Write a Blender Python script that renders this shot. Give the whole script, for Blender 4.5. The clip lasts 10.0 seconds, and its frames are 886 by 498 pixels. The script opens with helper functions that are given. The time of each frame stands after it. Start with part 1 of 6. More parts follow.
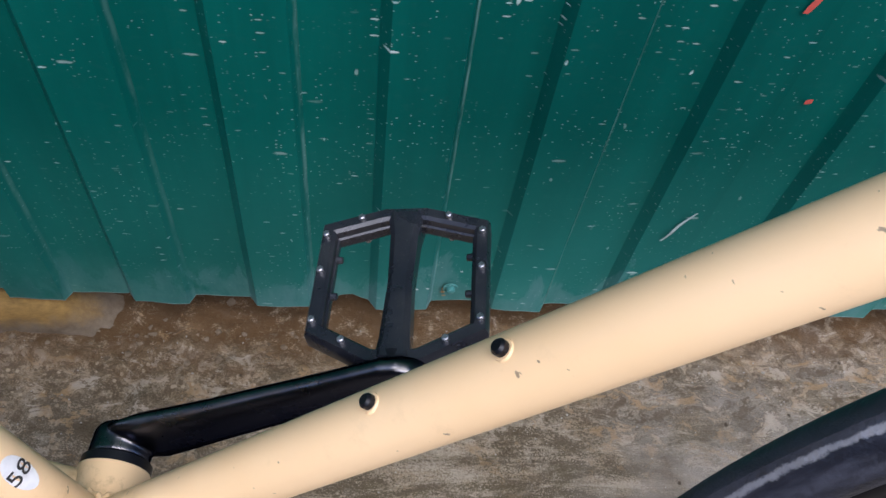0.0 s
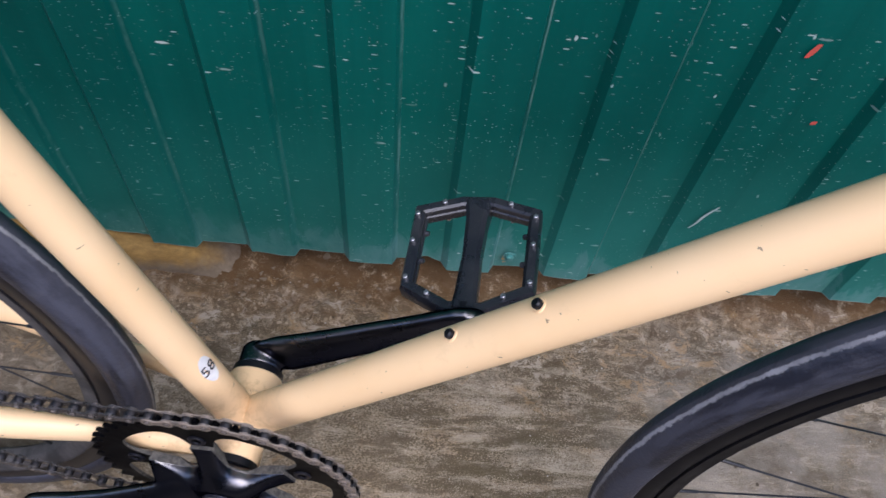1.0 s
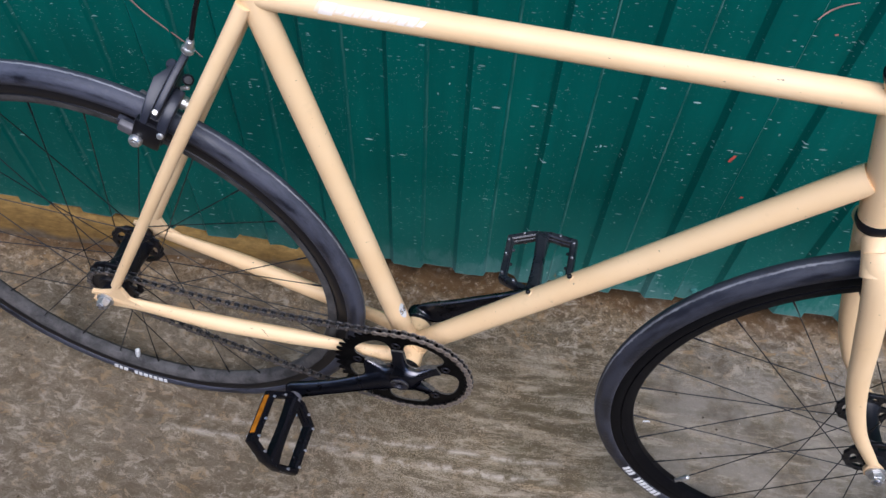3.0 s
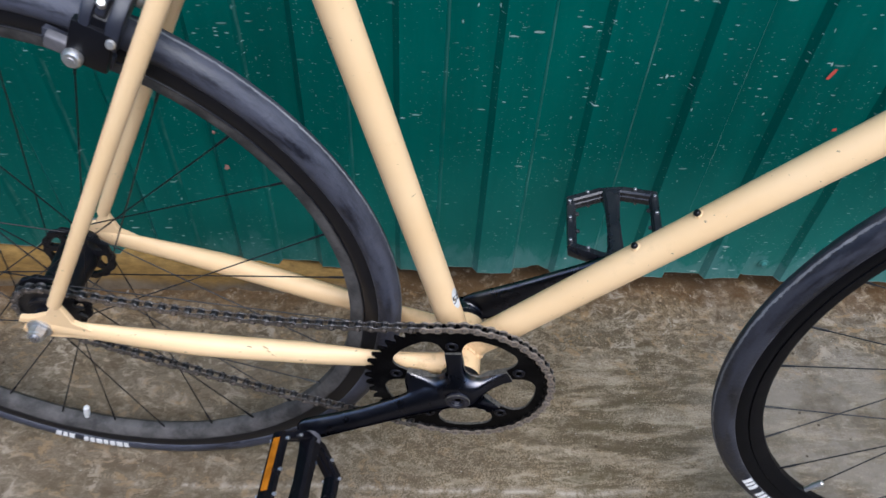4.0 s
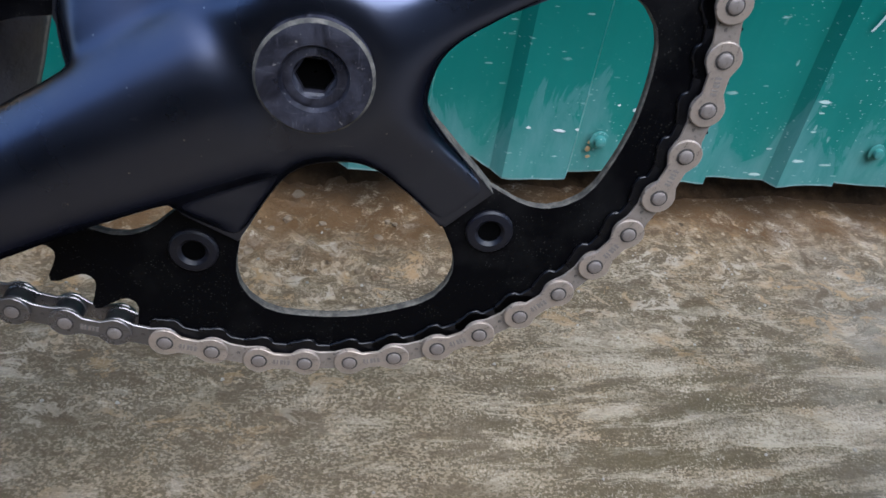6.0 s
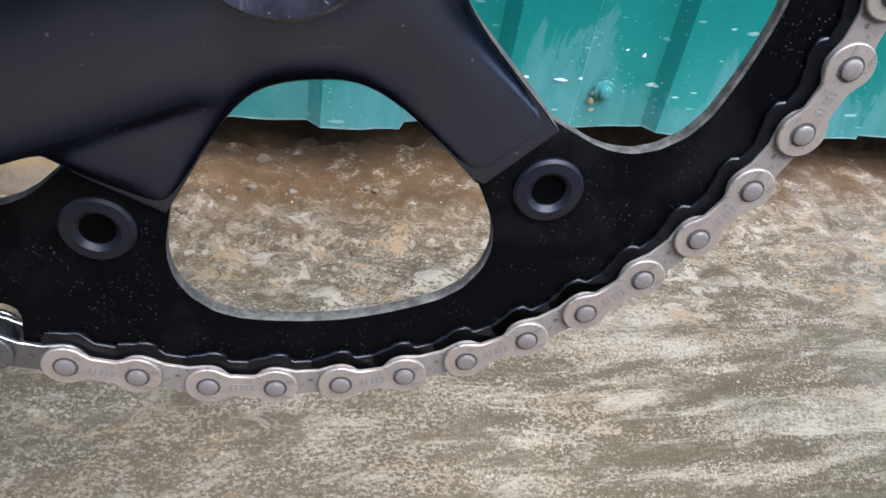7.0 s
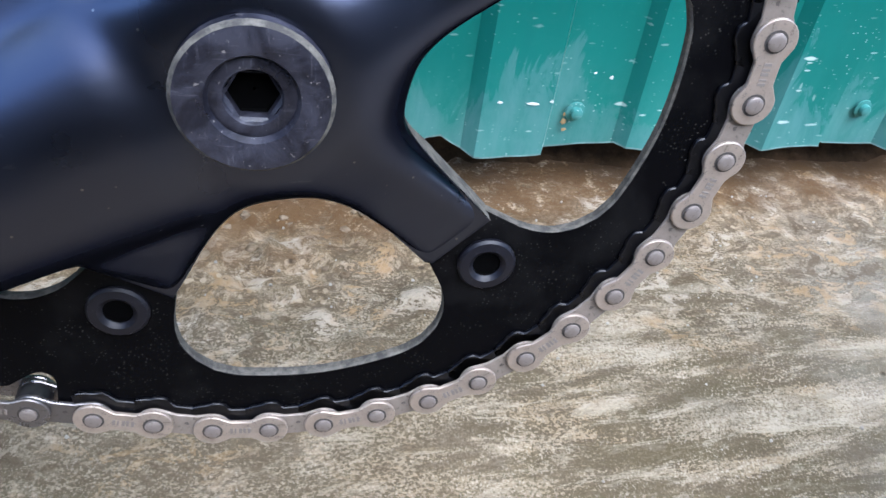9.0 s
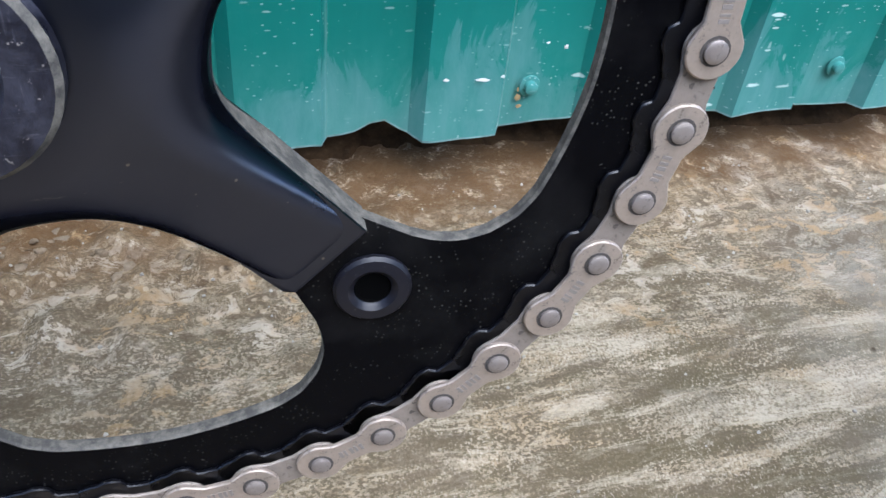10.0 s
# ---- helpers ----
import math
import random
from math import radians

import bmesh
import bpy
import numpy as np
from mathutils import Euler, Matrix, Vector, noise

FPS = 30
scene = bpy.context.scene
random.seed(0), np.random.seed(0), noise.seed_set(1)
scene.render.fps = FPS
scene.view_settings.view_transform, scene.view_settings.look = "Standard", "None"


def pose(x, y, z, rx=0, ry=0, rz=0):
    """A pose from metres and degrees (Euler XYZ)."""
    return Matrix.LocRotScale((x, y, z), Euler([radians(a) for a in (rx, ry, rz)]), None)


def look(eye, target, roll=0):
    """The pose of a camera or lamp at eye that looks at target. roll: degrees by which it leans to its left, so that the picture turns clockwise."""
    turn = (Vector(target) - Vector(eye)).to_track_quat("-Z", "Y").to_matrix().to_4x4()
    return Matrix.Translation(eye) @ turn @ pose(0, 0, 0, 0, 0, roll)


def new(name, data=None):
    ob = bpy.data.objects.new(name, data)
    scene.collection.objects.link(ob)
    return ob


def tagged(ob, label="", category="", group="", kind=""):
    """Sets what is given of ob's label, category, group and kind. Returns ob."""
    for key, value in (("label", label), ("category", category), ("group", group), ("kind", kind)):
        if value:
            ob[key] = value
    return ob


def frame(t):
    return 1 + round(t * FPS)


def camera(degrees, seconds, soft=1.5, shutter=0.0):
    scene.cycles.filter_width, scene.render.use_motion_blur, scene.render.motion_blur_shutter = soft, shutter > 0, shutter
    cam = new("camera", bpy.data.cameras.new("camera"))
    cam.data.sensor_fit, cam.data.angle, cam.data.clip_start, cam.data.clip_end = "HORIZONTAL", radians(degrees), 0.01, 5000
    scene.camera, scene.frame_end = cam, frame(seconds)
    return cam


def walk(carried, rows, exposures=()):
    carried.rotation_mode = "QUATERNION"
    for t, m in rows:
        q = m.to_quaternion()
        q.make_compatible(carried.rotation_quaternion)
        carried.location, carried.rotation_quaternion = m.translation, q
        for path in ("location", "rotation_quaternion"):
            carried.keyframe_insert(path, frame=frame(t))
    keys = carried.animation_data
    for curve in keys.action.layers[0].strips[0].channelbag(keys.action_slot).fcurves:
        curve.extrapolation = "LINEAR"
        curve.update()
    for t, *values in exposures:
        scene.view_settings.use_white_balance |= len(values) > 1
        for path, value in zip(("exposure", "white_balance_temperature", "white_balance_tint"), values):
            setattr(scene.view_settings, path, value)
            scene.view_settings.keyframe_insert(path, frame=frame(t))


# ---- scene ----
cam = camera(57.54, 10.0, shutter=0.12)
PATH = [
    (0, (0.1478, -0.0543, 0.7514), (0.1994, 0.4710, -0.0980), 10.76),
    (0.5, (0.1630, -0.0700, 0.7930), (0.2059, 0.4398, -0.0663), 10.58),
    (1, (0.1380, -0.1223, 0.8898), (0.1205, 0.3516, 0.0094), 7.39),
    (1.5, (0.1173, -0.1880, 1.0397), (0.0589, 0.2728, 0.1541), 5.14),
    (2, (0.1033, -0.2597, 1.2243), (0.0359, 0.2225, 0.3508), 5.25),
    (2.5, (0.1047, -0.3684, 1.3112), (0.0214, 0.1387, 0.4533), 4.33),
    (2.7, (0.1242, -0.4142, 1.3231), (0.0282, 0.0952, 0.4679), 3.11),
    (3.8, (0.0297, -0.4317, 1.1427), (-0.0273, 0.1243, 0.3135), 1.70),
    (4, (-0.0102, -0.3835, 1.0350), (-0.0340, 0.2025, 0.2250), 3.72),
    (4.5, (-0.0181, -0.3183, 0.7236), (0.0056, 0.3408, -0.0280), 7.70),
    (5, (-0.0037, -0.2655, 0.5424), (0.0435, 0.4626, -0.1414), 9.75),
    (5.5, (0.0014, -0.2232, 0.4280), (0.0985, 0.5408, -0.2099), 10.54),
    (5.7, (0.0042, -0.2067, 0.4040), (0.1215, 0.5589, -0.2286), 10.83),
    (6.8, (0.0059, -0.1260, 0.3246), (0.1823, 0.6064, -0.3330), 11.95),
    (7, (0.0038, -0.1247, 0.3263), (0.1837, 0.6057, -0.3326), 12.05),
    (7.5, (-0.0002, -0.1364, 0.3498), (0.1777, 0.5917, -0.3122), 11.64),
    (8, (-0.0018, -0.1420, 0.3551), (0.1748, 0.5860, -0.3074), 11.48),
    (8.5, (0.0005, -0.1430, 0.3597), (0.1773, 0.5855, -0.3022), 11.39),
    (9, (0.0060, -0.1380, 0.3585), (0.1902, 0.5886, -0.3034), 10.32),
    (9.5, (0.0208, -0.1127, 0.3321), (0.2242, 0.6025, -0.3366), 9.21),
    (10, (0.0312, -0.1054, 0.3355), (0.2397, 0.6046, -0.3372), 8.27),
]
EXPOSURES = [(0, 1.38, 6000, 17), (0.5, 1.36, 6000, 21), (1.5, 1.30, 6000, 19), (2.0, 1.12, 6120, 17), (2.7, 1.13, 6000, 18), (3.8, 1.32, 5950, 10), (4.5, 1.24, 6000, 16), (5.0, 1.30, 6000, 14), (5.5, 1.52, 5800, 9), (7.0, 2.58, 5560, 11), (8.5, 2.66, 5540, 11), (10, 2.50, 5620, 10)]
walk(cam, [(t, look(eye, target, roll)) for t, eye, target, roll in PATH], EXPOSURES)
# ---- light ----
world = bpy.data.worlds.new("overcast_sky")
scene.world = world
world.use_nodes = True
wn = world.node_tree.nodes
sky = wn.new("ShaderNodeTexSky")
sky.sky_type, sky.sun_disc = "NISHITA", False
SUN_UP, SUN_ROUND = radians(60), radians(155)
sky.sun_elevation, sky.sun_rotation = SUN_UP, SUN_ROUND
sky.air_density, sky.dust_density, sky.ozone_density = 1.0, 1.2, 1.0
world.node_tree.links.new(sky.outputs[0], wn["Background"].inputs[0])
wn["Background"].inputs[1].default_value = 0.12
sun = new("sun", bpy.data.lights.new("sun", "SUN"))
sun.data.energy, sun.data.angle, sun.data.color = 1.46, radians(60), (1.0, 0.985, 0.97)
sun.matrix_world = look((0.7, -1.55, 3.0), (0, 0, 0))


# ---- materials ----
class Mat:
    """A node material with short helpers."""

    def __init__(self, name, rough=0.5, metal=0.0, spec=0.5):
        self.m = bpy.data.materials.new(name)
        self.m.use_nodes = True
        self.t = self.m.node_tree
        self.b = self.t.nodes["Principled BSDF"]
        self.b.inputs["Roughness"].default_value = rough
        self.b.inputs["Metallic"].default_value = metal
        self.b.inputs["Specular IOR Level"].default_value = spec
        self.co = self.t.nodes.new("ShaderNodeTexCoord").outputs["Object"]

    def link(self, a, b):
        self.t.links.new(a, b)

    def scaled(self, s, co=None):
        n = self.t.nodes.new("ShaderNodeMapping")
        n.inputs["Scale"].default_value = s
        self.link(co or self.co, n.inputs["Vector"])
        return n.outputs[0]

    def noise(self, scale, detail=4.0, rough=0.55, co=None, distort=0.0):
        n = self.t.nodes.new("ShaderNodeTexNoise")
        n.inputs["Scale"].default_value, n.inputs["Detail"].default_value = scale, detail
        n.inputs["Roughness"].default_value, n.inputs["Distortion"].default_value = rough, distort
        self.link(co or self.co, n.inputs["Vector"])
        return n.outputs["Fac"]

    def cells(self, scale, co=None, rand=1.0):
        n = self.t.nodes.new("ShaderNodeTexVoronoi")
        n.inputs["Scale"].default_value, n.inputs["Randomness"].default_value = scale, rand
        self.link(co or self.co, n.inputs["Vector"])
        return n.outputs["Distance"], n.outputs["Color"]

    def ramp(self, fac, *stops):
        # stops below nought: squeeze -1..1 into the ramp's own range
        if stops[0][0] < 0:
            fac = self.math("ADD", self.math("MULTIPLY", fac, 0.5), 0.5)
            stops = [(0.5 + 0.5 * p, c) for p, c in stops]
        n = self.t.nodes.new("ShaderNodeValToRGB")
        e = n.color_ramp.elements
        while len(e) < len(stops):
            e.new(0.5)
        for k, (p, c) in zip(e, stops):
            k.position = p
            k.color = (c, c, c, 1) if isinstance(c, (int, float)) else (*c, 1)
        self.link(fac, n.inputs[0])
        return n.outputs[0]

    def mix(self, fac, a, b, mode="MIX"):
        n = self.t.nodes.new("ShaderNodeMix")
        n.data_type, n.blend_type = "RGBA", mode
        for sock, v in ((n.inputs[0], fac), (n.inputs[6], a), (n.inputs[7], b)):
            if isinstance(v, (int, float)):
                sock.default_value = v
            elif isinstance(v, tuple):
                sock.default_value = (*v, 1)
            else:
                self.link(v, sock)
        return n.outputs[2]

    def math(self, op, a, b=0.0, clamp=False):
        n = self.t.nodes.new("ShaderNodeMath")
        n.operation, n.use_clamp = op, clamp
        for sock, v in ((n.inputs[0], a), (n.inputs[1], b)):
            if isinstance(v, (int, float)):
                sock.default_value = v
            else:
                self.link(v, sock)
        return n.outputs[0]

    def axis(self, k, co=None):
        n = self.t.nodes.new("ShaderNodeSeparateXYZ")
        self.link(co or self.co, n.inputs[0])
        return n.outputs[k]

    def rand(self):
        return self.t.nodes.new("ShaderNodeObjectInfo").outputs["Random"]

    def color(self, v):
        if isinstance(v, tuple):
            self.b.inputs["Base Color"].default_value = (*v, 1)
        else:
            self.link(v, self.b.inputs["Base Color"])
        return self

    def rough(self, v):
        self.link(v, self.b.inputs["Roughness"])
        return self

    def bump(self, height, strength=0.3, dist=0.001):
        n = self.t.nodes.new("ShaderNodeBump")
        n.inputs["Strength"].default_value, n.inputs["Distance"].default_value = strength, dist
        self.link(height, n.inputs["Height"])
        self.link(n.outputs[0], self.b.inputs["Normal"])
        return self


def paint_cream():
    m = Mat("cream_paint", 0.42, spec=0.4)
    big = m.noise(9, 3)
    c = m.mix(m.ramp(big, (0.3, 0.0), (0.75, 1.0)), (0.840, 0.568, 0.296), (0.900, 0.645, 0.366))
    grime = m.ramp(m.noise(38, 6, 0.7), (0.62, 0.0), (0.78, 0.55))
    c = m.mix(m.math("MULTIPLY", grime, 0.35), c, (0.40, 0.27, 0.14))
    # road dirt baked on round the bottom bracket
    x, z = m.axis(0), m.math("SUBTRACT", m.axis(2), 0.2859)
    near = m.ramp(m.math("SQRT", m.math("ADD", m.math("MULTIPLY", x, x), m.math("MULTIPLY", z, z))), (0.018, 1.0), (0.085, 0.0))
    road = m.ramp(m.noise(58, 7, 0.72), (0.50, 0.0), (0.64, 1.0))
    c = m.mix(m.math("MULTIPLY", m.math("MULTIPLY", road, near), 0.50), c, (0.38, 0.215, 0.085))
    chips = m.ramp(m.noise(150, 2, 0.5, m.scaled((1, 1, 2.4))), (0.735, 0.0), (0.755, 1.0))
    c = m.mix(m.math("MULTIPLY", chips, 0.7), c, (0.10, 0.08, 0.06))
    m.color(c).rough(m.ramp(m.noise(60, 4), (0.3, 0.36), (0.7, 0.52))).bump(m.noise(420, 3), 0.06, 0.0004)
    return m.m


def black_satin(name="black_satin", base=(0.012, 0.013, 0.019), rough=(0.34, 0.5), dust=0.5, spec=0.28, specks=None):
    m = Mat(name, 0.4, spec=spec)
    dusty = m.ramp(m.noise(22, 6, 0.65), (0.5, 0.0), (0.85, 0.5))
    c = m.mix(m.math("MULTIPLY", dusty, dust), base, (0.10, 0.095, 0.088))
    d, _ = m.cells(1150)
    speck = m.ramp(d, (0.12, 1.0), (0.24, 0.0))
    keep = m.ramp(m.noise(150, 4, 0.7), (0.52, 0.0), (0.60, 1.0)) if specks is None else m.ramp(m.noise(190, 5, 0.75), (0.47, 0.0), (0.60, 1.0))
    c = m.mix(m.math("MULTIPLY", m.math("MULTIPLY", speck, keep), dust if specks is None else specks), c, (0.16, 0.152, 0.13))
    m.color(c).rough(m.ramp(m.noise(45, 5), (0.3, rough[0]), (0.7, rough[1]))).bump(m.noise(700, 3), 0.05, 0.0003)
    return m.m


def rubber(name, k, rim=0.0):
    """k: how dusty the tyre is; rim: where the rub line runs across the crown."""
    m = Mat(name, 0.65, spec=0.5)
    x, z = m.axis(0), m.axis(2)
    r = m.math("SQRT", m.math("ADD", m.math("MULTIPLY", x, x), m.math("MULTIPLY", z, z)))
    # stains drawn out along the running direction
    around = m.t.nodes.new("ShaderNodeCombineXYZ")
    m.link(m.math("MULTIPLY", m.math("DIVIDE", x, r), 0.33 * 15), around.inputs[0])
    m.link(m.math("ADD", m.math("MULTIPLY", r, 62.0), m.math("MULTIPLY", m.axis(1), 40.0)), around.inputs[1])
    m.link(m.math("MULTIPLY", m.math("DIVIDE", z, r), 0.33 * 15), around.inputs[2])
    worn = m.ramp(m.noise(1.0, 9, 0.74, around.outputs[0]), (0.40, 0.0), (0.47, 0.45), (0.54, 1.0))
    c = m.mix(worn, (0.008, 0.009, 0.014), (0.037 * k ** 1.5 * 0.86, 0.039 * k ** 1.5 * 0.86, 0.053 * k ** 1.5 * 0.86))
    # tread dusty and grey down to a ragged line, walls darker and bluish
    rag = m.math("ADD", r, m.math("MULTIPLY", m.math("SUBTRACT", m.noise(150, 7, 0.78), 0.5), 0.0085))
    tread = m.ramp(m.math("SUBTRACT", m.math("MULTIPLY", rag, 10.0), 2.8), (0.532, 0.0), (0.548, 1.0))
    c = m.mix(m.math("MULTIPLY", tread, 0.12 + 0.7 * (k - 1)), c, (0.060 * k, 0.064 * k, 0.084 * k))
    # the crown rubbed pale, with a ragged rim along its near side
    side = m.math("ADD", m.math("MULTIPLY", m.math("ADD", m.axis(1), m.math("MULTIPLY", m.math("SUBTRACT", m.noise(120, 7, 0.78), 0.5), 0.0060)), 20.0), 0.5 - 20.0 * rim)
    crown = m.math("MULTIPLY", m.ramp(side, (0.420, 0.0), (0.435, 1.0)), tread)
    c = m.mix(m.math("MULTIPLY", crown, 0.25), c, (0.070 * k, 0.072 * k, 0.086 * k))
    line = m.math("MULTIPLY", m.ramp(side, (0.390, 0.0), (0.408, 1.0), (0.432, 1.0), (0.450, 0.0)), tread)
    c = m.mix(m.math("MULTIPLY", line, m.ramp(m.noise(16, 5, 0.6), (0.34, 0.45), (0.56, 1.0))), c, (0.270, 0.270, 0.280))
    joint = m.ramp(m.math("SUBTRACT", m.math("MULTIPLY", rag, 10.0), 2.8), (0.390, 0.0), (0.397, 1.0), (0.401, 1.0), (0.408, 0.0))
    c = m.mix(m.math("MULTIPLY", joint, m.ramp(m.noise(22, 5, 0.6), (0.38, 0.1), (0.62, 0.6))), c, (0.16, 0.16, 0.17))
    # fine file pattern on the tread
    ang = m.math("ARCTAN2", z, x)
    teeth = m.math("SINE", m.math("ADD", m.math("MULTIPLY", ang, 900.0), m.math("MULTIPLY", m.axis(1), 1400.0)))
    dirt = m.ramp(m.noise(60, 5, 0.7), (0.60, 0.0), (0.8, 0.7))
    c = m.mix(m.math("MULTIPLY", dirt, 0.22), c, (0.20, 0.19, 0.18))
    m.color(c).rough(m.ramp(worn, (0.0, 0.34), (1.0, 0.62))).bump(m.math("ADD", m.noise(260, 4), m.math("MULTIPLY", teeth, 0.012)), 0.6, 0.0010)
    return m.m


def steel(name, base, rough=0.35, grime=0.5, metal=0.85):
    m = Mat(name, rough, metal=metal)
    g = m.ramp(m.noise(160, 5, 0.65), (0.42, 0.0), (0.72, 1.0))
    c = m.mix(m.math("MULTIPLY", g, grime), base, (0.16, 0.135, 0.105))
    crumbs = m.ramp(m.noise(1000, 4, 0.7), (0.56, 0.0), (0.62, 1.0))
    crumbs = m.math("MULTIPLY", crumbs, m.ramp(m.noise(260, 3, 0.6), (0.44, 0.0), (0.60, 1.0)))
    c = m.mix(m.math("MULTIPLY", crumbs, grime), c, (0.030, 0.026, 0.022))
    c = m.mix(m.math("MULTIPLY", m.rand(), 0.25), c, tuple(v * 0.72 for v in base))
    m.color(c).rough(m.ramp(g, (0.0, rough), (1.0, rough + 0.3))).bump(m.noise(900, 3), 0.12, 0.0003)
    return m.m


def plain(name, base, rough=0.5, metal=0.0, vary=0.25):
    m = Mat(name, rough, metal)
    c = m.mix(m.ramp(m.noise(90, 4), (0.35, 0.0), (0.7, 1.0)), base, tuple(v * (1 - vary) for v in base))
    m.color(c).bump(m.noise(500, 2), 0.06, 0.0003)
    return m.m


def fence_paint():
    m = Mat("green_fence_paint", 0.38, spec=0.07)
    streak = m.noise(1.0, 5, 0.6, m.scaled((26, 26, 1.6)))
    big = m.noise(3.2, 4)
    c = m.mix(m.ramp(streak, (0.35, 0.0), (0.7, 1.0)), (0.0012, 0.083, 0.066), (0.0018, 0.110, 0.086))
    c = m.mix(m.ramp(big, (0.35, 0.0), (0.7, 0.5)), c, (0.0010, 0.062, 0.049))
    # pale dusty film where rain splashes up from the ground
    z = m.axis(2)
    low = m.ramp(z, (0.045, 1.0), (0.11, 0.0))
    splash = m.ramp(m.noise(24, 7, 0.72, m.scaled((1, 1, 0.55))), (0.40, 0.0), (0.70, 1.0))
    c = m.mix(m.math("MULTIPLY", m.math("MULTIPLY", low, splash), 0.40), c, (0.26, 0.46, 0.40))
    # broad lighter green low down: bounce light from the ground put into colour
    c = m.mix(m.math("MULTIPLY", m.math("MULTIPLY", m.ramp(z, (0.06, 1.0), (0.30, 0.0)), m.ramp(m.axis(0), (-0.40, 0.35), (0.15, 1.0))), m.ramp(m.noise(6, 6, 0.65, m.scaled((1, 1, 0.5))), (0.3, 0.42), (0.7, 0.66))), c, (0.040, 0.258, 0.212))
    # mud splashed up the foot of the sheet and dried to a grey smear with a ragged, wiped upper rim
    wipe = m.noise(1.0, 6, 0.62, m.scaled((24, 24, 11)), 0.9)
    rim = m.math("SUBTRACT", z, m.math("MULTIPLY", m.math("SUBTRACT", wipe, 0.5), 0.26))
    smear = m.math("MULTIPLY", m.ramp(rim, (0.052, 0.78), (0.078, 0.50), (0.086, 0.0)), m.ramp(m.noise(1.0, 6, 0.7, m.scaled((70, 70, 12)), 0.3), (0.36, 0.50), (0.58, 0.85)))
    smear = m.math("MULTIPLY", smear, m.ramp(m.axis(0), (-0.15, 0.30), (0.05, 1.0)))
    c = m.mix(smear, c, (0.118, 0.262, 0.252))
    dust = m.ramp(m.noise(120, 5, 0.7, m.scaled((0.6, 1, 1.2))), (0.55, 0.0), (0.8, 1.0))
    c = m.mix(m.math("MULTIPLY", dust, 0.015), c, (0.35, 0.45, 0.40))
    # paint rubbed pale along one corner of each rib
    p = m.math("FRACT", m.math("ADD", m.math("DIVIDE", m.math("SUBTRACT", m.axis(0), 0.122), 0.1145), 40.0))
    crest = m.math("ABSOLUTE", m.math("SUBTRACT", m.math("ADD", p, m.math("MULTIPLY", m.math("SUBTRACT", m.noise(30, 3), 0.5), 0.02)), 0.535))
    rubbed = m.math("MULTIPLY", m.ramp(crest, (0.003, 1.0), (0.013, 0.0)), m.ramp(m.noise(1.0, 6, 0.72, m.scaled((60, 60, 22))), (0.38, 0.0), (0.58, 0.62)))
    rubbed = m.math("MULTIPLY", rubbed, m.ramp(m.axis(0), (0.02, 0.22), (0.16, 0.9)))
    c = m.mix(rubbed, c, (0.30, 0.46, 0.41))
    # pale flecks of overspray, some lying level, some upright, in loose clusters
    for sx, sz, cut, keep, amount, grow in ((38, 150, 0.175, 0.925, 0.9, 5.0), (130, 62, 0.14, 0.955, 0.8, 7.0), (84, 300, 0.20, 0.90, 0.7, 6.0), (300, 520, 0.24, 0.86, 0.40, 9.0)):
        co = m.scaled((sx, sx, sz))
        d, col = m.cells(1.0, co)
        chosen = m.ramp(m.axis(0, col), (keep, 0.0), (keep + 0.02, 1.0))
        wob = m.math("ADD", d, m.math("MULTIPLY", m.math("SUBTRACT", m.noise(2.6, 4, 0.7, co), 0.5), 0.42))
        spot = m.ramp(wob, (cut - 0.02, 1.0), (cut + 0.06, 0.0))
        group = m.ramp(m.noise(grow, 4, 0.6), (0.42, 0.0), (0.60, 1.0))
        c = m.mix(m.math("MULTIPLY", m.math("MULTIPLY", m.math("MULTIPLY", spot, chosen), group), amount), c, (0.50, 0.64, 0.59))
    m.color(c).rough(m.ramp(streak, (0.3, 0.30), (0.7, 0.46))).bump(m.noise(40, 4), 0.10, 0.002)
    return m.m


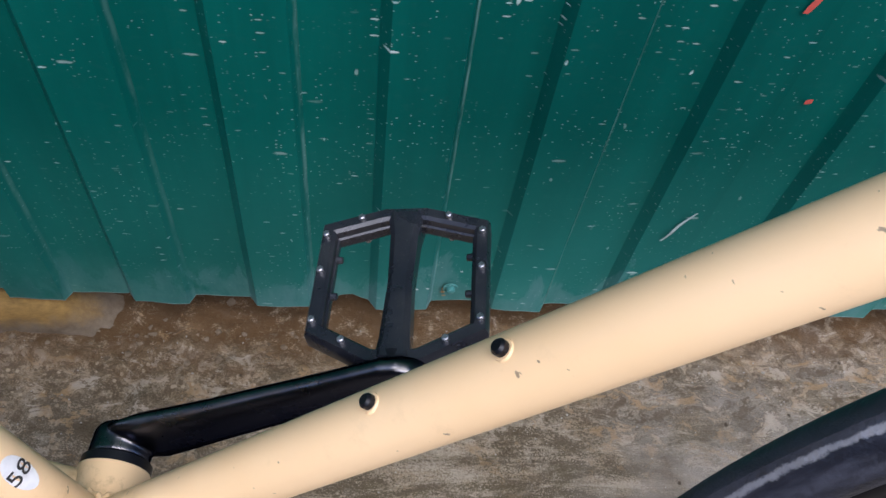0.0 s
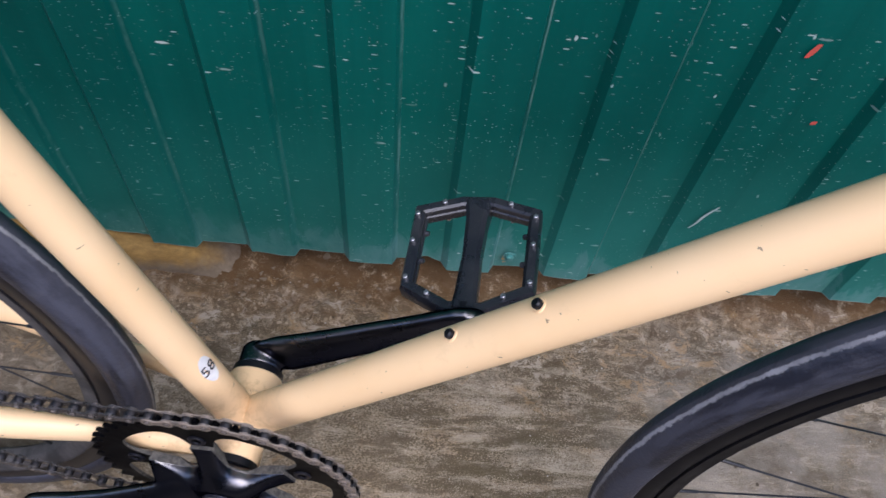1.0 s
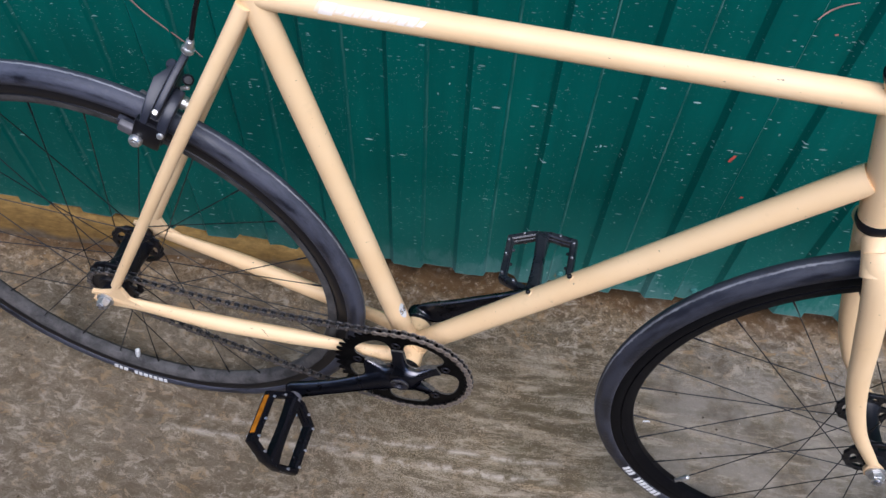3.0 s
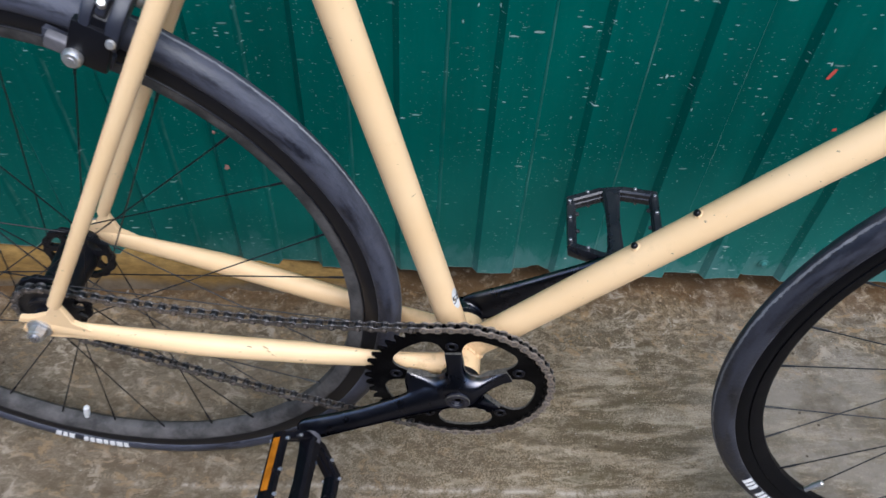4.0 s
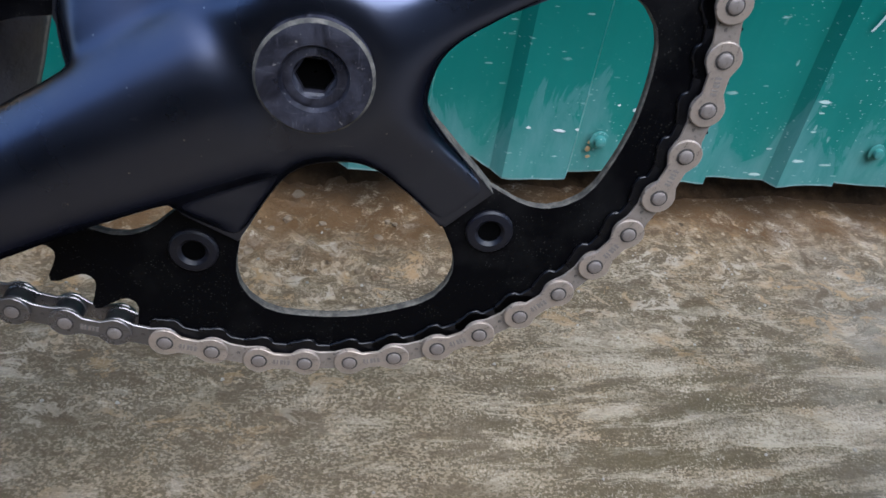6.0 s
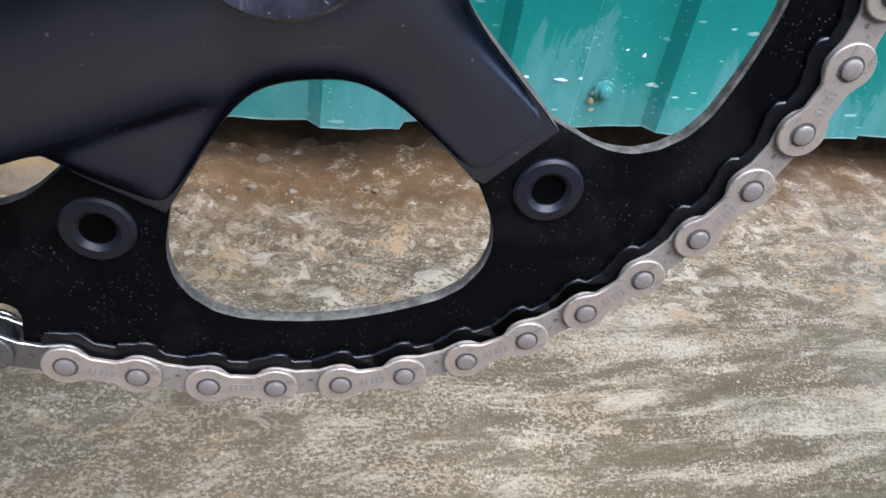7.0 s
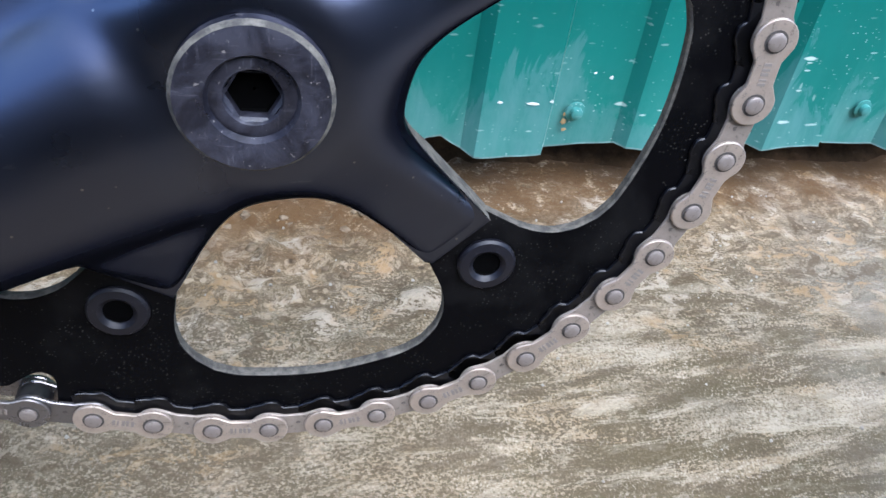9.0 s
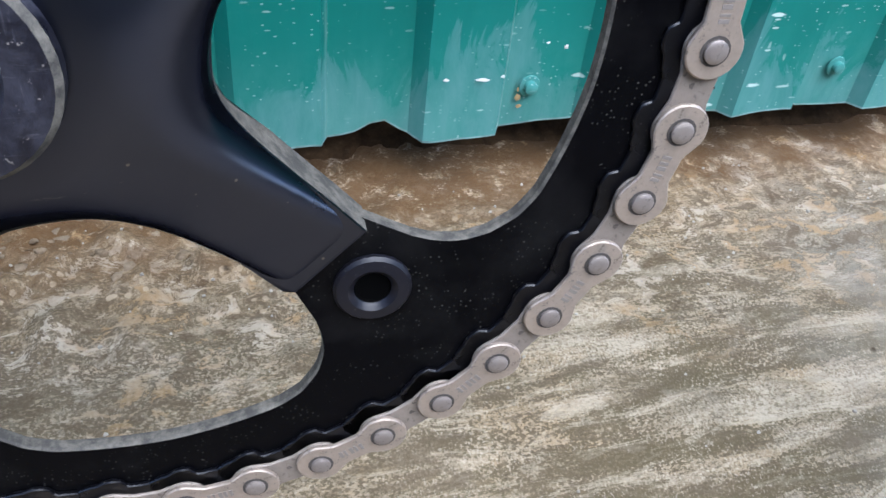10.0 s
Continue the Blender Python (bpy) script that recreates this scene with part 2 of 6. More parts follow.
def concrete():
    """Pale cement crust, worn through to dark open grain; where the wear is deep the pits run together into stains."""
    m = Mat("worn_concrete", 0.9, spec=0.2)
    x, y = m.axis(0), m.axis(1)
    big = m.noise(4.2, 5, 0.6, None, 0.5)
    pale = m.mix(m.ramp(big, (0.36, 0.0), (0.64, 1.0)), (0.256, 0.197, 0.124), (0.305, 0.241, 0.160))
    pale = m.mix(m.ramp(m.noise(13, 6, 0.66), (0.50, 0.0), (0.62, 0.6)), pale, (0.300, 0.208, 0.112))
    deep = m.mix(m.ramp(m.noise(9, 5, 0.65), (0.42, 0.0), (0.60, 1.0)), (0.072, 0.052, 0.028), (0.094, 0.074, 0.036))
    xw = m.math("ADD", x, m.math("MULTIPLY", m.math("SUBTRACT", m.noise(5, 6, 0.65), 0.5), 0.34))
    # how far the cement skin is worn: broad clouds, and lens-shaped scallops left by the trowel
    cloud = m.noise(15, 10, 0.77, m.scaled((0.75, 1.35, 1)), 0.4)
    wear = m.math("ADD", 0.52, m.math("MULTIPLY", m.math("SUBTRACT", cloud, 0.5), 1.9))
    lane = m.math("MULTIPLY", m.ramp(y, (-0.30, 0.25), (-0.04, 0.65), (0.06, 1.0), (0.17, 1.0), (0.24, 0.15)), m.ramp(xw, (0.06, 0.0), (0.20, 1.0), (0.44, 1.0), (0.54, 0.3)))
    turned = m.math("SUBTRACT", y, m.math("MULTIPLY", x, 0.12))
    both = m.t.nodes.new("ShaderNodeCombineXYZ")
    m.link(x, both.inputs[0])
    m.link(turned, both.inputs[1])
    lens = m.noise(1.0, 5, 0.55, m.scaled((8, 44, 1), both.outputs[0]), 0.4)
    wear = m.math("ADD", wear, m.math("MULTIPLY", m.math("MULTIPLY", m.math("SUBTRACT", lens, 0.50), 10.0), lane))
    wear = m.math("ADD", wear, m.ramp(xw, (-0.20, 0.28), (0.10, 0.0)))
    wear = m.math("ADD", wear, m.ramp(xw, (0.36, 0.0), (0.50, 0.30)), clamp=True)
    # speckle of open grain: sparse where the skin is whole, run together where it is gone
    fine = m.noise(500, 2.4, 0.58, m.scaled((0.85, 1.2, 1)))
    calm = m.math("MULTIPLY", m.ramp(xw, (-0.34, 0.40), (-0.16, 1.0)), m.ramp(xw, (0.34, 1.0), (0.48, 0.45)))
    grain = m.math("ADD", m.math("MULTIPLY", m.math("SUBTRACT", fine, 0.5), calm), 0.5)
    v = m.math("ADD", m.math("SUBTRACT", fine, m.math("MULTIPLY", wear, 0.17)), 0.085)
    gone = m.ramp(v, (0.470, 1.0), (0.492, 0.55), (0.515, 0.0))
    shade = m.math("ADD", m.math("MULTIPLY", m.math("MULTIPLY", gone, calm), 0.84), m.math("MULTIPLY", m.math("MULTIPLY", wear, m.math("SUBTRACT", 1.0, calm)), 0.75))
    c = m.mix(shade, pale, deep)
    c = m.mix(m.math("MULTIPLY", m.ramp(fine, (0.60, 0.0), (0.66, 0.25)), calm), c, (0.48, 0.40, 0.30))
    # whole crust left standing in ragged pale islands
    crust = m.math("ADD", m.noise(21, 9, 0.72, m.scaled((0.7, 1.5, 1)), 0.5), m.math("MULTIPLY", m.math("SUBTRACT", fine, 0.5), 0.16))
    c = m.mix(m.math("MULTIPLY", m.ramp(crust, (0.572, 0.0), (0.588, 0.45), (0.65, 0.70)), m.ramp(fine, (0.40, 0.35), (0.52, 1.0))), c, (0.425, 0.340, 0.235))
    # brown tone in blotches a few fingers wide
    tone = m.math("ADD", m.noise(24, 9, 0.74, m.scaled((0.6, 1.4, 1)), 0.5), m.math("MULTIPLY", m.math("SUBTRACT", fine, 0.5), 0.10))
    c = m.mix(m.ramp(tone, (0.520, 0.0), (0.537, 0.42), (0.60, 0.66)), c, (0.128, 0.097, 0.056))
    # olive damp in the deepest wear
    c = m.mix(m.math("MULTIPLY", m.ramp(cloud, (0.565, 0.0), (0.60, 0.55)), calm), c, (0.112, 0.086, 0.044))
    # loose grit: dark open pores in the pale skin, bright grains standing in the dark wear
    grit = m.noise(640, 1.6, 0.55, m.scaled((1.25, 0.95, 1)))
    patch = m.math("MULTIPLY", m.ramp(m.noise(19, 6, 0.68, m.scaled((0.7, 1.5, 1))), (0.40, 0.25), (0.58, 1.0)), calm)
    grit = m.math("ADD", grit, m.math("MULTIPLY", m.math("SUBTRACT", m.noise(60, 4, 0.6), 0.5), 0.14))
    c = m.mix(m.math("MULTIPLY", m.ramp(grit, (0.365, 0.75), (0.435, 0.0)), patch), c, (0.088, 0.070, 0.040))
    c = m.mix(m.math("MULTIPLY", m.ramp(grit, (0.575, 0.0), (0.66, 0.50)), patch), c, (0.470, 0.395, 0.300))
    c = m.mix(m.math("MULTIPLY", m.ramp(m.noise(230, 3, 0.6), (0.52, 0.0), (0.62, 0.30)), calm), c, (0.220, 0.163, 0.098))
    # finer drag marks, crisp at their rims
    drag = m.noise(1.0, 9, 0.74, m.scaled((17, 78, 1), both.outputs[0]), 0.7)
    open_side = m.ramp(xw, (-0.06, 0.25), (0.10, 1.0))
    c = m.mix(m.math("MULTIPLY", m.ramp(drag, (0.400, 0.72), (0.448, 0.45), (0.462, 0.0)), open_side), c, (0.098, 0.073, 0.042))
    c = m.mix(m.math("MULTIPLY", m.ramp(drag, (0.545, 0.0), (0.560, 0.35), (0.62, 0.62)), open_side), c, (0.425, 0.352, 0.250))
    # dark slits and pale ridges along the trowel's sweep
    slit = m.math("ADD", m.math("ADD", lens, m.math("MULTIPLY", m.math("SUBTRACT", fine, 0.5), 0.20)), m.math("MULTIPLY", m.math("SUBTRACT", grit, 0.5), -0.30))
    c = m.mix(m.math("MULTIPLY", m.ramp(slit, (0.535, 0.0), (0.570, 0.45), (0.63, 0.74)), lane), c, (0.094, 0.072, 0.036))
    c = m.mix(m.math("MULTIPLY", m.ramp(slit, (0.37, 0.58), (0.415, 0.36), (0.440, 0.0)), m.math("MULTIPLY", lane, m.ramp(fine, (0.42, 0.35), (0.54, 1.0)))), c, (0.430, 0.358, 0.256))
    # a film of brown earth over the side below the rear wheel, crumbling
    film = m.ramp(m.noise(5.5, 8, 0.68, None, 0.6), (0.40, 0.0), (0.62, 1.0))
    film = m.math("MULTIPLY", m.math("ADD", m.math("MULTIPLY", film, 0.40), 0.35), m.ramp(xw, (-0.30, 1.0), (-0.06, 0.25), (0.06, 0.0)))
    c = m.mix(film, c, (0.176, 0.138, 0.095))
    crumble = m.math("ADD", m.noise(40, 9, 0.74, m.scaled((0.7, 1.3, 1)), 0.5), m.math("MULTIPLY", m.math("SUBTRACT", big, 0.5), 0.2))
    rough_side = m.ramp(xw, (-0.02, 1.0), (0.12, 0.35))
    c = m.mix(m.math("MULTIPLY", m.ramp(crumble, (0.38, 0.75), (0.43, 0.50), (0.465, 0.0)), rough_side), c, (0.100, 0.073, 0.042))
    c = m.mix(m.math("MULTIPLY", m.ramp(crumble, (0.56, 0.0), (0.60, 0.35), (0.66, 0.60)), rough_side), c, (0.400, 0.330, 0.245))
    # grey-brown wet patches under the front wheel
    wet = m.math("MULTIPLY", m.ramp(m.noise(8.5, 9, 0.72, m.scaled((0.8, 1.6, 1)), 0.6), (0.52, 0.0), (0.56, 0.75)), m.ramp(xw, (0.34, 0.0), (0.46, 1.0)))
    c = m.mix(wet, c, (0.125, 0.098, 0.066))
    # hairline cracks
    e = m.t.nodes.new("ShaderNodeTexVoronoi")
    e.feature, e.inputs["Scale"].default_value = "DISTANCE_TO_EDGE", 1.0
    wob = m.t.nodes.new("ShaderNodeVectorMath")
    wob.operation = "ADD"
    n3 = m.t.nodes.new("ShaderNodeTexNoise")
    n3.inputs["Scale"].default_value, n3.inputs["Detail"].default_value = 38, 5
    m.link(m.co, n3.inputs["Vector"])
    m.link(m.scaled((13, 17, 1)), wob.inputs[0])
    m.link(n3.outputs["Color"], wob.inputs[1])
    m.link(wob.outputs[0], e.inputs["Vector"])
    crack = m.math("MULTIPLY", m.ramp(e.outputs["Distance"], (0.004, 1.0), (0.016, 0.0)), m.ramp(m.noise(8, 3), (0.56, 0.0), (0.64, 0.5)))
    c = m.mix(crack, c, (0.060, 0.043, 0.024))
    grey = m.math("MULTIPLY", m.ramp(x, (0.30, 0.0), (0.46, 0.6)), m.ramp(m.noise(12, 7, 0.68), (0.42, 0.25), (0.56, 1.0)))
    c = m.mix(grey, c, (0.315, 0.278, 0.228))
    # pale ridges of the old trowel lines
    for off, slope, thin in ((0.0475, 0.085, 0.0040), (0.018, 0.09, 0.003)):
        ridge = m.math("ADD", m.math("SUBTRACT", m.math("ADD", y, off), m.math("MULTIPLY", x, slope)), m.math("MULTIPLY", m.math("SUBTRACT", m.noise(9, 4), 0.5), 0.022))
        ridge = m.math("MULTIPLY", m.ramp(m.math("ABSOLUTE", ridge), (thin * 0.4, 1.0), (thin * 1.6, 0.0)), m.math("MULTIPLY", m.ramp(m.noise(34, 8, 0.75), (0.44, 0.0), (0.56, 0.75)), m.ramp(x, (-0.42, 0.0), (-0.34, 1.0), (0.20, 1.0), (0.30, 0.2))))
        c = m.mix(ridge, c, (0.53, 0.455, 0.36))
    # ochre-brown stain spreading from the fence
    reach = m.math("SUBTRACT", m.math("ADD", y, m.math("MULTIPLY", m.noise(9, 7, 0.66, None, 0.4), 0.20)), m.math("ADD", m.math("MULTIPLY", x, 0.088), m.ramp(x, (0.02, 0.0), (0.14, 0.035))))
    stain = m.math("MULTIPLY", m.ramp(reach, (0.290, 0.0), (0.37, 0.62)), m.ramp(m.noise(70, 7, 0.72), (0.36, 0.45), (0.60, 1.0)))
    c = m.mix(stain, c, (0.275, 0.176, 0.084))
    lump = m.noise(85, 7, 0.74, None, 0.4)
    by_fence = m.ramp(reach, (0.29, 0.0), (0.34, 1.0))
    c = m.mix(m.math("MULTIPLY", m.ramp(lump, (0.39, 0.70), (0.440, 0.0)), by_fence), c, (0.062, 0.038, 0.018))
    c = m.mix(m.math("MULTIPLY", m.ramp(lump, (0.53, 0.0), (0.58, 0.70)), by_fence), c, (0.400, 0.305, 0.195))
    # flaking crust between the bicycle and the fence: ochre, dark and pale scabs a finger wide
    scab = m.math("ADD", m.noise(48, 9, 0.73, m.scaled((0.8, 1.25, 1)), 0.7), m.math("MULTIPLY", m.math("SUBTRACT", fine, 0.5), 0.10))
    zone = m.math("MAXIMUM", m.ramp(reach, (0.19, 0.0), (0.28, 1.0)), m.ramp(xw, (-0.10, 0.6), (0.10, 0.0)))
    hue = m.mix(m.ramp(m.noise(15, 6, 0.65), (0.44, 0.0), (0.56, 1.0)), (0.310, 0.196, 0.092), (0.430, 0.355, 0.262))
    c = m.mix(m.math("MULTIPLY", m.ramp(scab, (0.535, 0.0), (0.550, 0.55), (0.61, 0.80)), zone), c, hue)
    c = m.mix(m.math("MULTIPLY", m.ramp(scab, (0.395, 0.70), (0.448, 0.40), (0.462, 0.0)), zone), c, (0.088, 0.060, 0.032))
    c = m.mix(m.math("MULTIPLY", m.ramp(scab, (0.512, 0.0), (0.524, 0.55), (0.534, 0.55), (0.546, 0.0)), zone), c, (0.078, 0.052, 0.028))
    d3, col3 = m.cells(120)
    bits = m.math("MULTIPLY", m.ramp(m.math("ADD", d3, m.math("MULTIPLY", grain, 0.30)), (0.34, 1.0), (0.42, 0.0)), m.ramp(m.axis(2, col3), (0.74, 0.0), (0.76, 1.0)))
    c = m.mix(m.math("MULTIPLY", m.math("MULTIPLY", bits, m.ramp(reach, (0.27, 0.0), (0.33, 1.0))), 0.75), c, (0.430, 0.330, 0.215))
    # brown earth washed out from under the fence, deepened to paint the gap's shade
    near = m.ramp(m.math("SUBTRACT", m.math("ADD", y, m.math("MULTIPLY", m.noise(16, 6, 0.68), 0.16)), m.math("ADD", m.math("MULTIPLY", x, 0.088), m.ramp(x, (0.10, 0.0), (0.22, 0.030)))), (0.318, 0.0), (0.362, 1.0))
    soil_shade = m.ramp(m.math("ADD", m.noise(44, 7, 0.72), m.math("MULTIPLY", m.math("SUBTRACT", grain, 0.5), 0.4)), (0.37, 0.0), (0.47, 1.0))
    c = m.mix(m.math("MULTIPLY", m.math("MULTIPLY", near, soil_shade), 0.92), c, (0.100, 0.054, 0.020))
    d, col = m.cells(112)
    pits = m.math("MULTIPLY", m.ramp(m.math("ADD", d, m.math("MULTIPLY", grain, 0.14)), (0.22, 1.0), (0.30, 0.0)), m.ramp(m.math("ADD", m.axis(0, col), m.math("MULTIPLY", m.noise(11, 5, 0.65), 0.5)), (1.06, 0.0), (1.08, 1.0)))
    d2, col2 = m.cells(62)
    pits = m.math("MAXIMUM", pits, m.math("MULTIPLY", m.ramp(m.math("ADD", d2, m.math("MULTIPLY", m.noise(300, 3, 0.6), 0.16)), (0.17, 1.0), (0.24, 0.0)), m.ramp(m.axis(1, col2), (0.90, 0.0), (0.91, 1.0))))
    c = m.mix(m.math("MULTIPLY", pits, 0.85), c, (0.052, 0.036, 0.020))
    height = m.math("SUBTRACT", m.math("ADD", m.math("ADD", m.math("MULTIPLY", crust, 1.8), m.math("MULTIPLY", crumble, 1.2)), m.math("MULTIPLY", m.math("ADD", m.math("MULTIPLY", gone, 1.6), crack), -0.25)), m.math("MULTIPLY", pits, 0.6))
    height = m.math("ADD", height, m.math("MULTIPLY", m.math("MULTIPLY", scab, zone), 2.4))
    m.color(c).bump(height, 0.5, 0.003)
    return m.m


def earth(name, dark, light):
    m = Mat(name, 0.95, spec=0.15)
    n = m.noise(55, 7, 0.72)
    c = m.mix(m.ramp(n, (0.35, 0.0), (0.65, 1.0)), dark, light)
    c = m.mix(m.ramp(m.noise(300, 3), (0.60, 0.0), (0.78, 0.12)), c, (0.30, 0.22, 0.13))
    m.color(c).bump(n, 0.6, 0.003)
    return m.m


def clay():
    """Ochre clay along the top of the bank, dusty grey-brown below."""
    m = Mat("ochre_clay", 0.95, spec=0.12)
    n = m.noise(40, 7, 0.72)
    c = m.mix(m.ramp(n, (0.35, 0.0), (0.65, 1.0)), (0.120, 0.088, 0.055), (0.205, 0.158, 0.105))
    lift = m.math("ADD", m.axis(2), m.math("MULTIPLY", m.noise(22, 5, 0.65), 0.045))
    ochre = m.mix(m.ramp(m.noise(95, 8, 0.75, m.scaled((0.5, 1, 1.4))), (0.30, 0.0), (0.70, 1.0)), (0.15, 0.086, 0.024), (0.36, 0.215, 0.062))
    c = m.mix(m.ramp(lift, (0.030, 0.0), (0.046, 0.9)), c, ochre)
    m.color(c).bump(n, 0.6, 0.003)
    return m.m


def anodised():
    """Satin black anodised alloy: a dark metal, weaker at grazing angles."""
    m = Mat("black_anodised_alloy", 0.36, metal=1.0)
    scuff = m.ramp(m.noise(30, 6, 0.68), (0.60, 0.0), (0.80, 0.5))
    c = m.mix(m.math("MULTIPLY", scuff, 0.35), (0.072, 0.078, 0.108), (0.12, 0.12, 0.135))
    d, col = m.cells(620)
    speck = m.math("MULTIPLY", m.ramp(d, (0.10, 1.0), (0.17, 0.0)), m.ramp(m.axis(0, col), (0.93, 0.0), (0.95, 1.0)))
    c = m.mix(m.math("MULTIPLY", speck, 0.5), c, (0.42, 0.40, 0.36))
    rub = m.math("MULTIPLY", m.ramp(m.noise(1.0, 4, 0.6, m.scaled((240, 240, 900))), (0.66, 0.0), (0.70, 1.0)), m.ramp(m.noise(26, 4, 0.6), (0.60, 0.0), (0.68, 1.0)))
    c = m.mix(m.math("MULTIPLY", rub, 0.45), c, (0.26, 0.26, 0.28))
    # fine dust lying on the upper sides, its tone raised to paint their sky highlight
    up = m.axis(2, m.t.nodes.new("ShaderNodeNewGeometry").outputs["Normal"])
    c = m.mix(m.math("MULTIPLY", m.ramp(up, (0.62, 0.0), (0.92, 0.75)), m.ramp(m.noise(60, 5, 0.7), (0.36, 0.4), (0.6, 1.0))), c, (0.23, 0.21, 0.18))
    m.b.inputs["Specular Tint"].default_value = (0.0, 0.0, 0.01, 1)
    m.color(c).rough(m.ramp(m.noise(45, 5), (0.3, 0.25), (0.7, 0.33))).bump(m.noise(700, 3), 0.05, 0.0003)
    return m.m


def dusty_rim():
    """Black braking band, the bed towards the spokes grey with dried splashes."""
    m = Mat("dusty_black_rim", 0.5, spec=0.3)
    x, z = m.axis(0), m.axis(2)
    r = m.math("SQRT", m.math("ADD", m.math("MULTIPLY", x, x), m.math("MULTIPLY", z, z)))
    r = m.math("ADD", r, m.math("MULTIPLY", m.math("SUBTRACT", m.noise(60, 5, 0.7), 0.5), 0.006))
    bed = m.ramp(m.math("SUBTRACT", m.math("MULTIPLY", r, 10.0), 2.6), (0.435, 1.0), (0.455, 0.0))
    splash = m.mix(m.ramp(m.noise(30, 6, 0.7), (0.36, 0.0), (0.62, 1.0)), (0.040, 0.038, 0.037), (0.115, 0.107, 0.102))
    m.color(m.mix(bed, (0.008, 0.008, 0.010), splash)).rough(m.ramp(bed, (0.0, 0.32), (1.0, 0.75)))
    return m.m


def dusty_edge():
    """Bare rim of a black part, caked with pale dust and crumbs."""
    m = Mat("dusty_worn_edge", 0.8, spec=0.2)
    cake = m.ramp(m.noise(330, 6, 0.72), (0.42, 0.0), (0.68, 1.0))
    c = m.mix(cake, (0.046, 0.043, 0.038), (0.130, 0.119, 0.098))
    m.color(c).bump(m.noise(500, 4, 0.7), 0.4, 0.0006)
    return m.m


def scuffed():
    """Black cap rubbed grey by shoes: fine crossing scratches, dull patches and a few bright nicks."""
    m = Mat("scuffed_black_cap", 0.4, spec=0.38)
    patch = m.noise(140, 6, 0.7, None, 0.6)
    c = m.mix(m.ramp(patch, (0.42, 0.0), (0.60, 0.85)), (0.007, 0.007, 0.011), (0.030, 0.030, 0.041))
    for stretch in ((150, 150, 1500), (1400, 1400, 180)):
        line = m.noise(1.0, 4, 0.65, m.scaled(stretch), 0.3)
        c = m.mix(m.math("MULTIPLY", m.ramp(line, (0.60, 0.0), (0.70, 0.30)), m.ramp(patch, (0.38, 0.2), (0.56, 1.0))), c, (0.135, 0.132, 0.150))
    c = m.mix(m.ramp(m.noise(900, 3, 0.6), (0.67, 0.0), (0.70, 0.6)), c, (0.20, 0.185, 0.17))
    m.color(c).rough(m.ramp(patch, (0.35, 0.26), (0.65, 0.55))).bump(m.noise(500, 4, 0.7), 0.25, 0.0004)
    return m.m


CREAM = paint_cream()
CRANK = anodised()
RING = black_satin("black_chainring_paint", (0.0013, 0.0013, 0.0018), (0.34, 0.50), 0.26, 0.045, specks=0.24)
EDGE = dusty_edge()
BLACK = black_satin("black_anodised", (0.006, 0.006, 0.008), (0.28, 0.42), 0.18)
BOLT = black_satin("black_bolt_steel", (0.005, 0.005, 0.008), (0.34, 0.46), 0.2, 0.25)
CAP = scuffed()
PLASTIC = black_satin("black_nylon", (0.004, 0.004, 0.006), (0.16, 0.30), 0.10, 0.20)
DUSTY_NYLON = black_satin("dusty_black_nylon", (0.014, 0.015, 0.020), (0.22, 0.36), 0.8, 0.55)
CALIPER = black_satin("dark_grey_alloy", (0.022, 0.024, 0.034), (0.30, 0.42), 0.15, 0.5)
DUSTY_RIM = dusty_rim()
RIM = black_satin("black_rim", (0.004, 0.004, 0.005), (0.30, 0.45), 0.12, 0.06)
RUBBER = rubber("tyre_rubber", 1.0)
DUSTY_RUBBER = rubber("dusty_tyre_rubber", 1.3, 0.0035)
CHAIN = steel("dusty_chain_steel", (0.35, 0.285, 0.228), 0.40, 0.55, 0.55)
PIN = steel("grey_pin_steel", (0.24, 0.205, 0.180), 0.45, 0.45, 0.55)
STUD = steel("dark_stud_steel", (0.38, 0.38, 0.40), 0.25, 0.3)
ROLLER = steel("oily_roller_steel", (0.045, 0.045, 0.052), 0.35, 0.4)
SILVER = steel("silver_steel", (0.66, 0.65, 0.63), 0.28, 0.35)
HAZE = plain("worn_pale_print", (0.88, 0.70, 0.48), 0.5, 0, 0.15)
FADED = plain("faded_white_print", (0.88, 0.78, 0.66), 0.5, 0, 0.10)
WHITE = plain("white_print", (0.84, 0.83, 0.81), 0.5)
INK = plain("dark_print", (0.03, 0.03, 0.03), 0.5)
AMBER = plain("amber_reflector", (0.52, 0.175, 0.010), 0.18, 0, 0.5)
RED = plain("red_chalk", (0.62, 0.10, 0.07), 0.8)
PINK = plain("faded_pink_paint", (0.34, 0.17, 0.13), 0.8)
RUST = plain("ochre_rust", (0.50, 0.36, 0.17), 0.9, 0, 0.5)
SPLASH = plain("white_paint_splash", (0.66, 0.72, 0.68), 0.7)
LIP = plain("worn_sheet_edge", (0.23, 0.36, 0.335), 0.7, 0, 0.5)
CHALK = plain("pale_scratch", (0.42, 0.55, 0.52), 0.8)
FENCE = fence_paint()
CONCRETE = concrete()
CLAY = clay()
BLOCKER_DARK = earth("dark_blocker", (0.060, 0.052, 0.045), (0.10, 0.09, 0.08))
# brown soil darkened to stand for shade in the gap under the fence
SHADED_SOIL = earth("shaded_brown_soil", (0.030, 0.017, 0.008), (0.085, 0.048, 0.021))
STALK = plain("dry_stalk", (0.27, 0.165, 0.135), 0.8)
CLOD = earth("dried_earth", (0.085, 0.055, 0.028), (0.27, 0.205, 0.135))
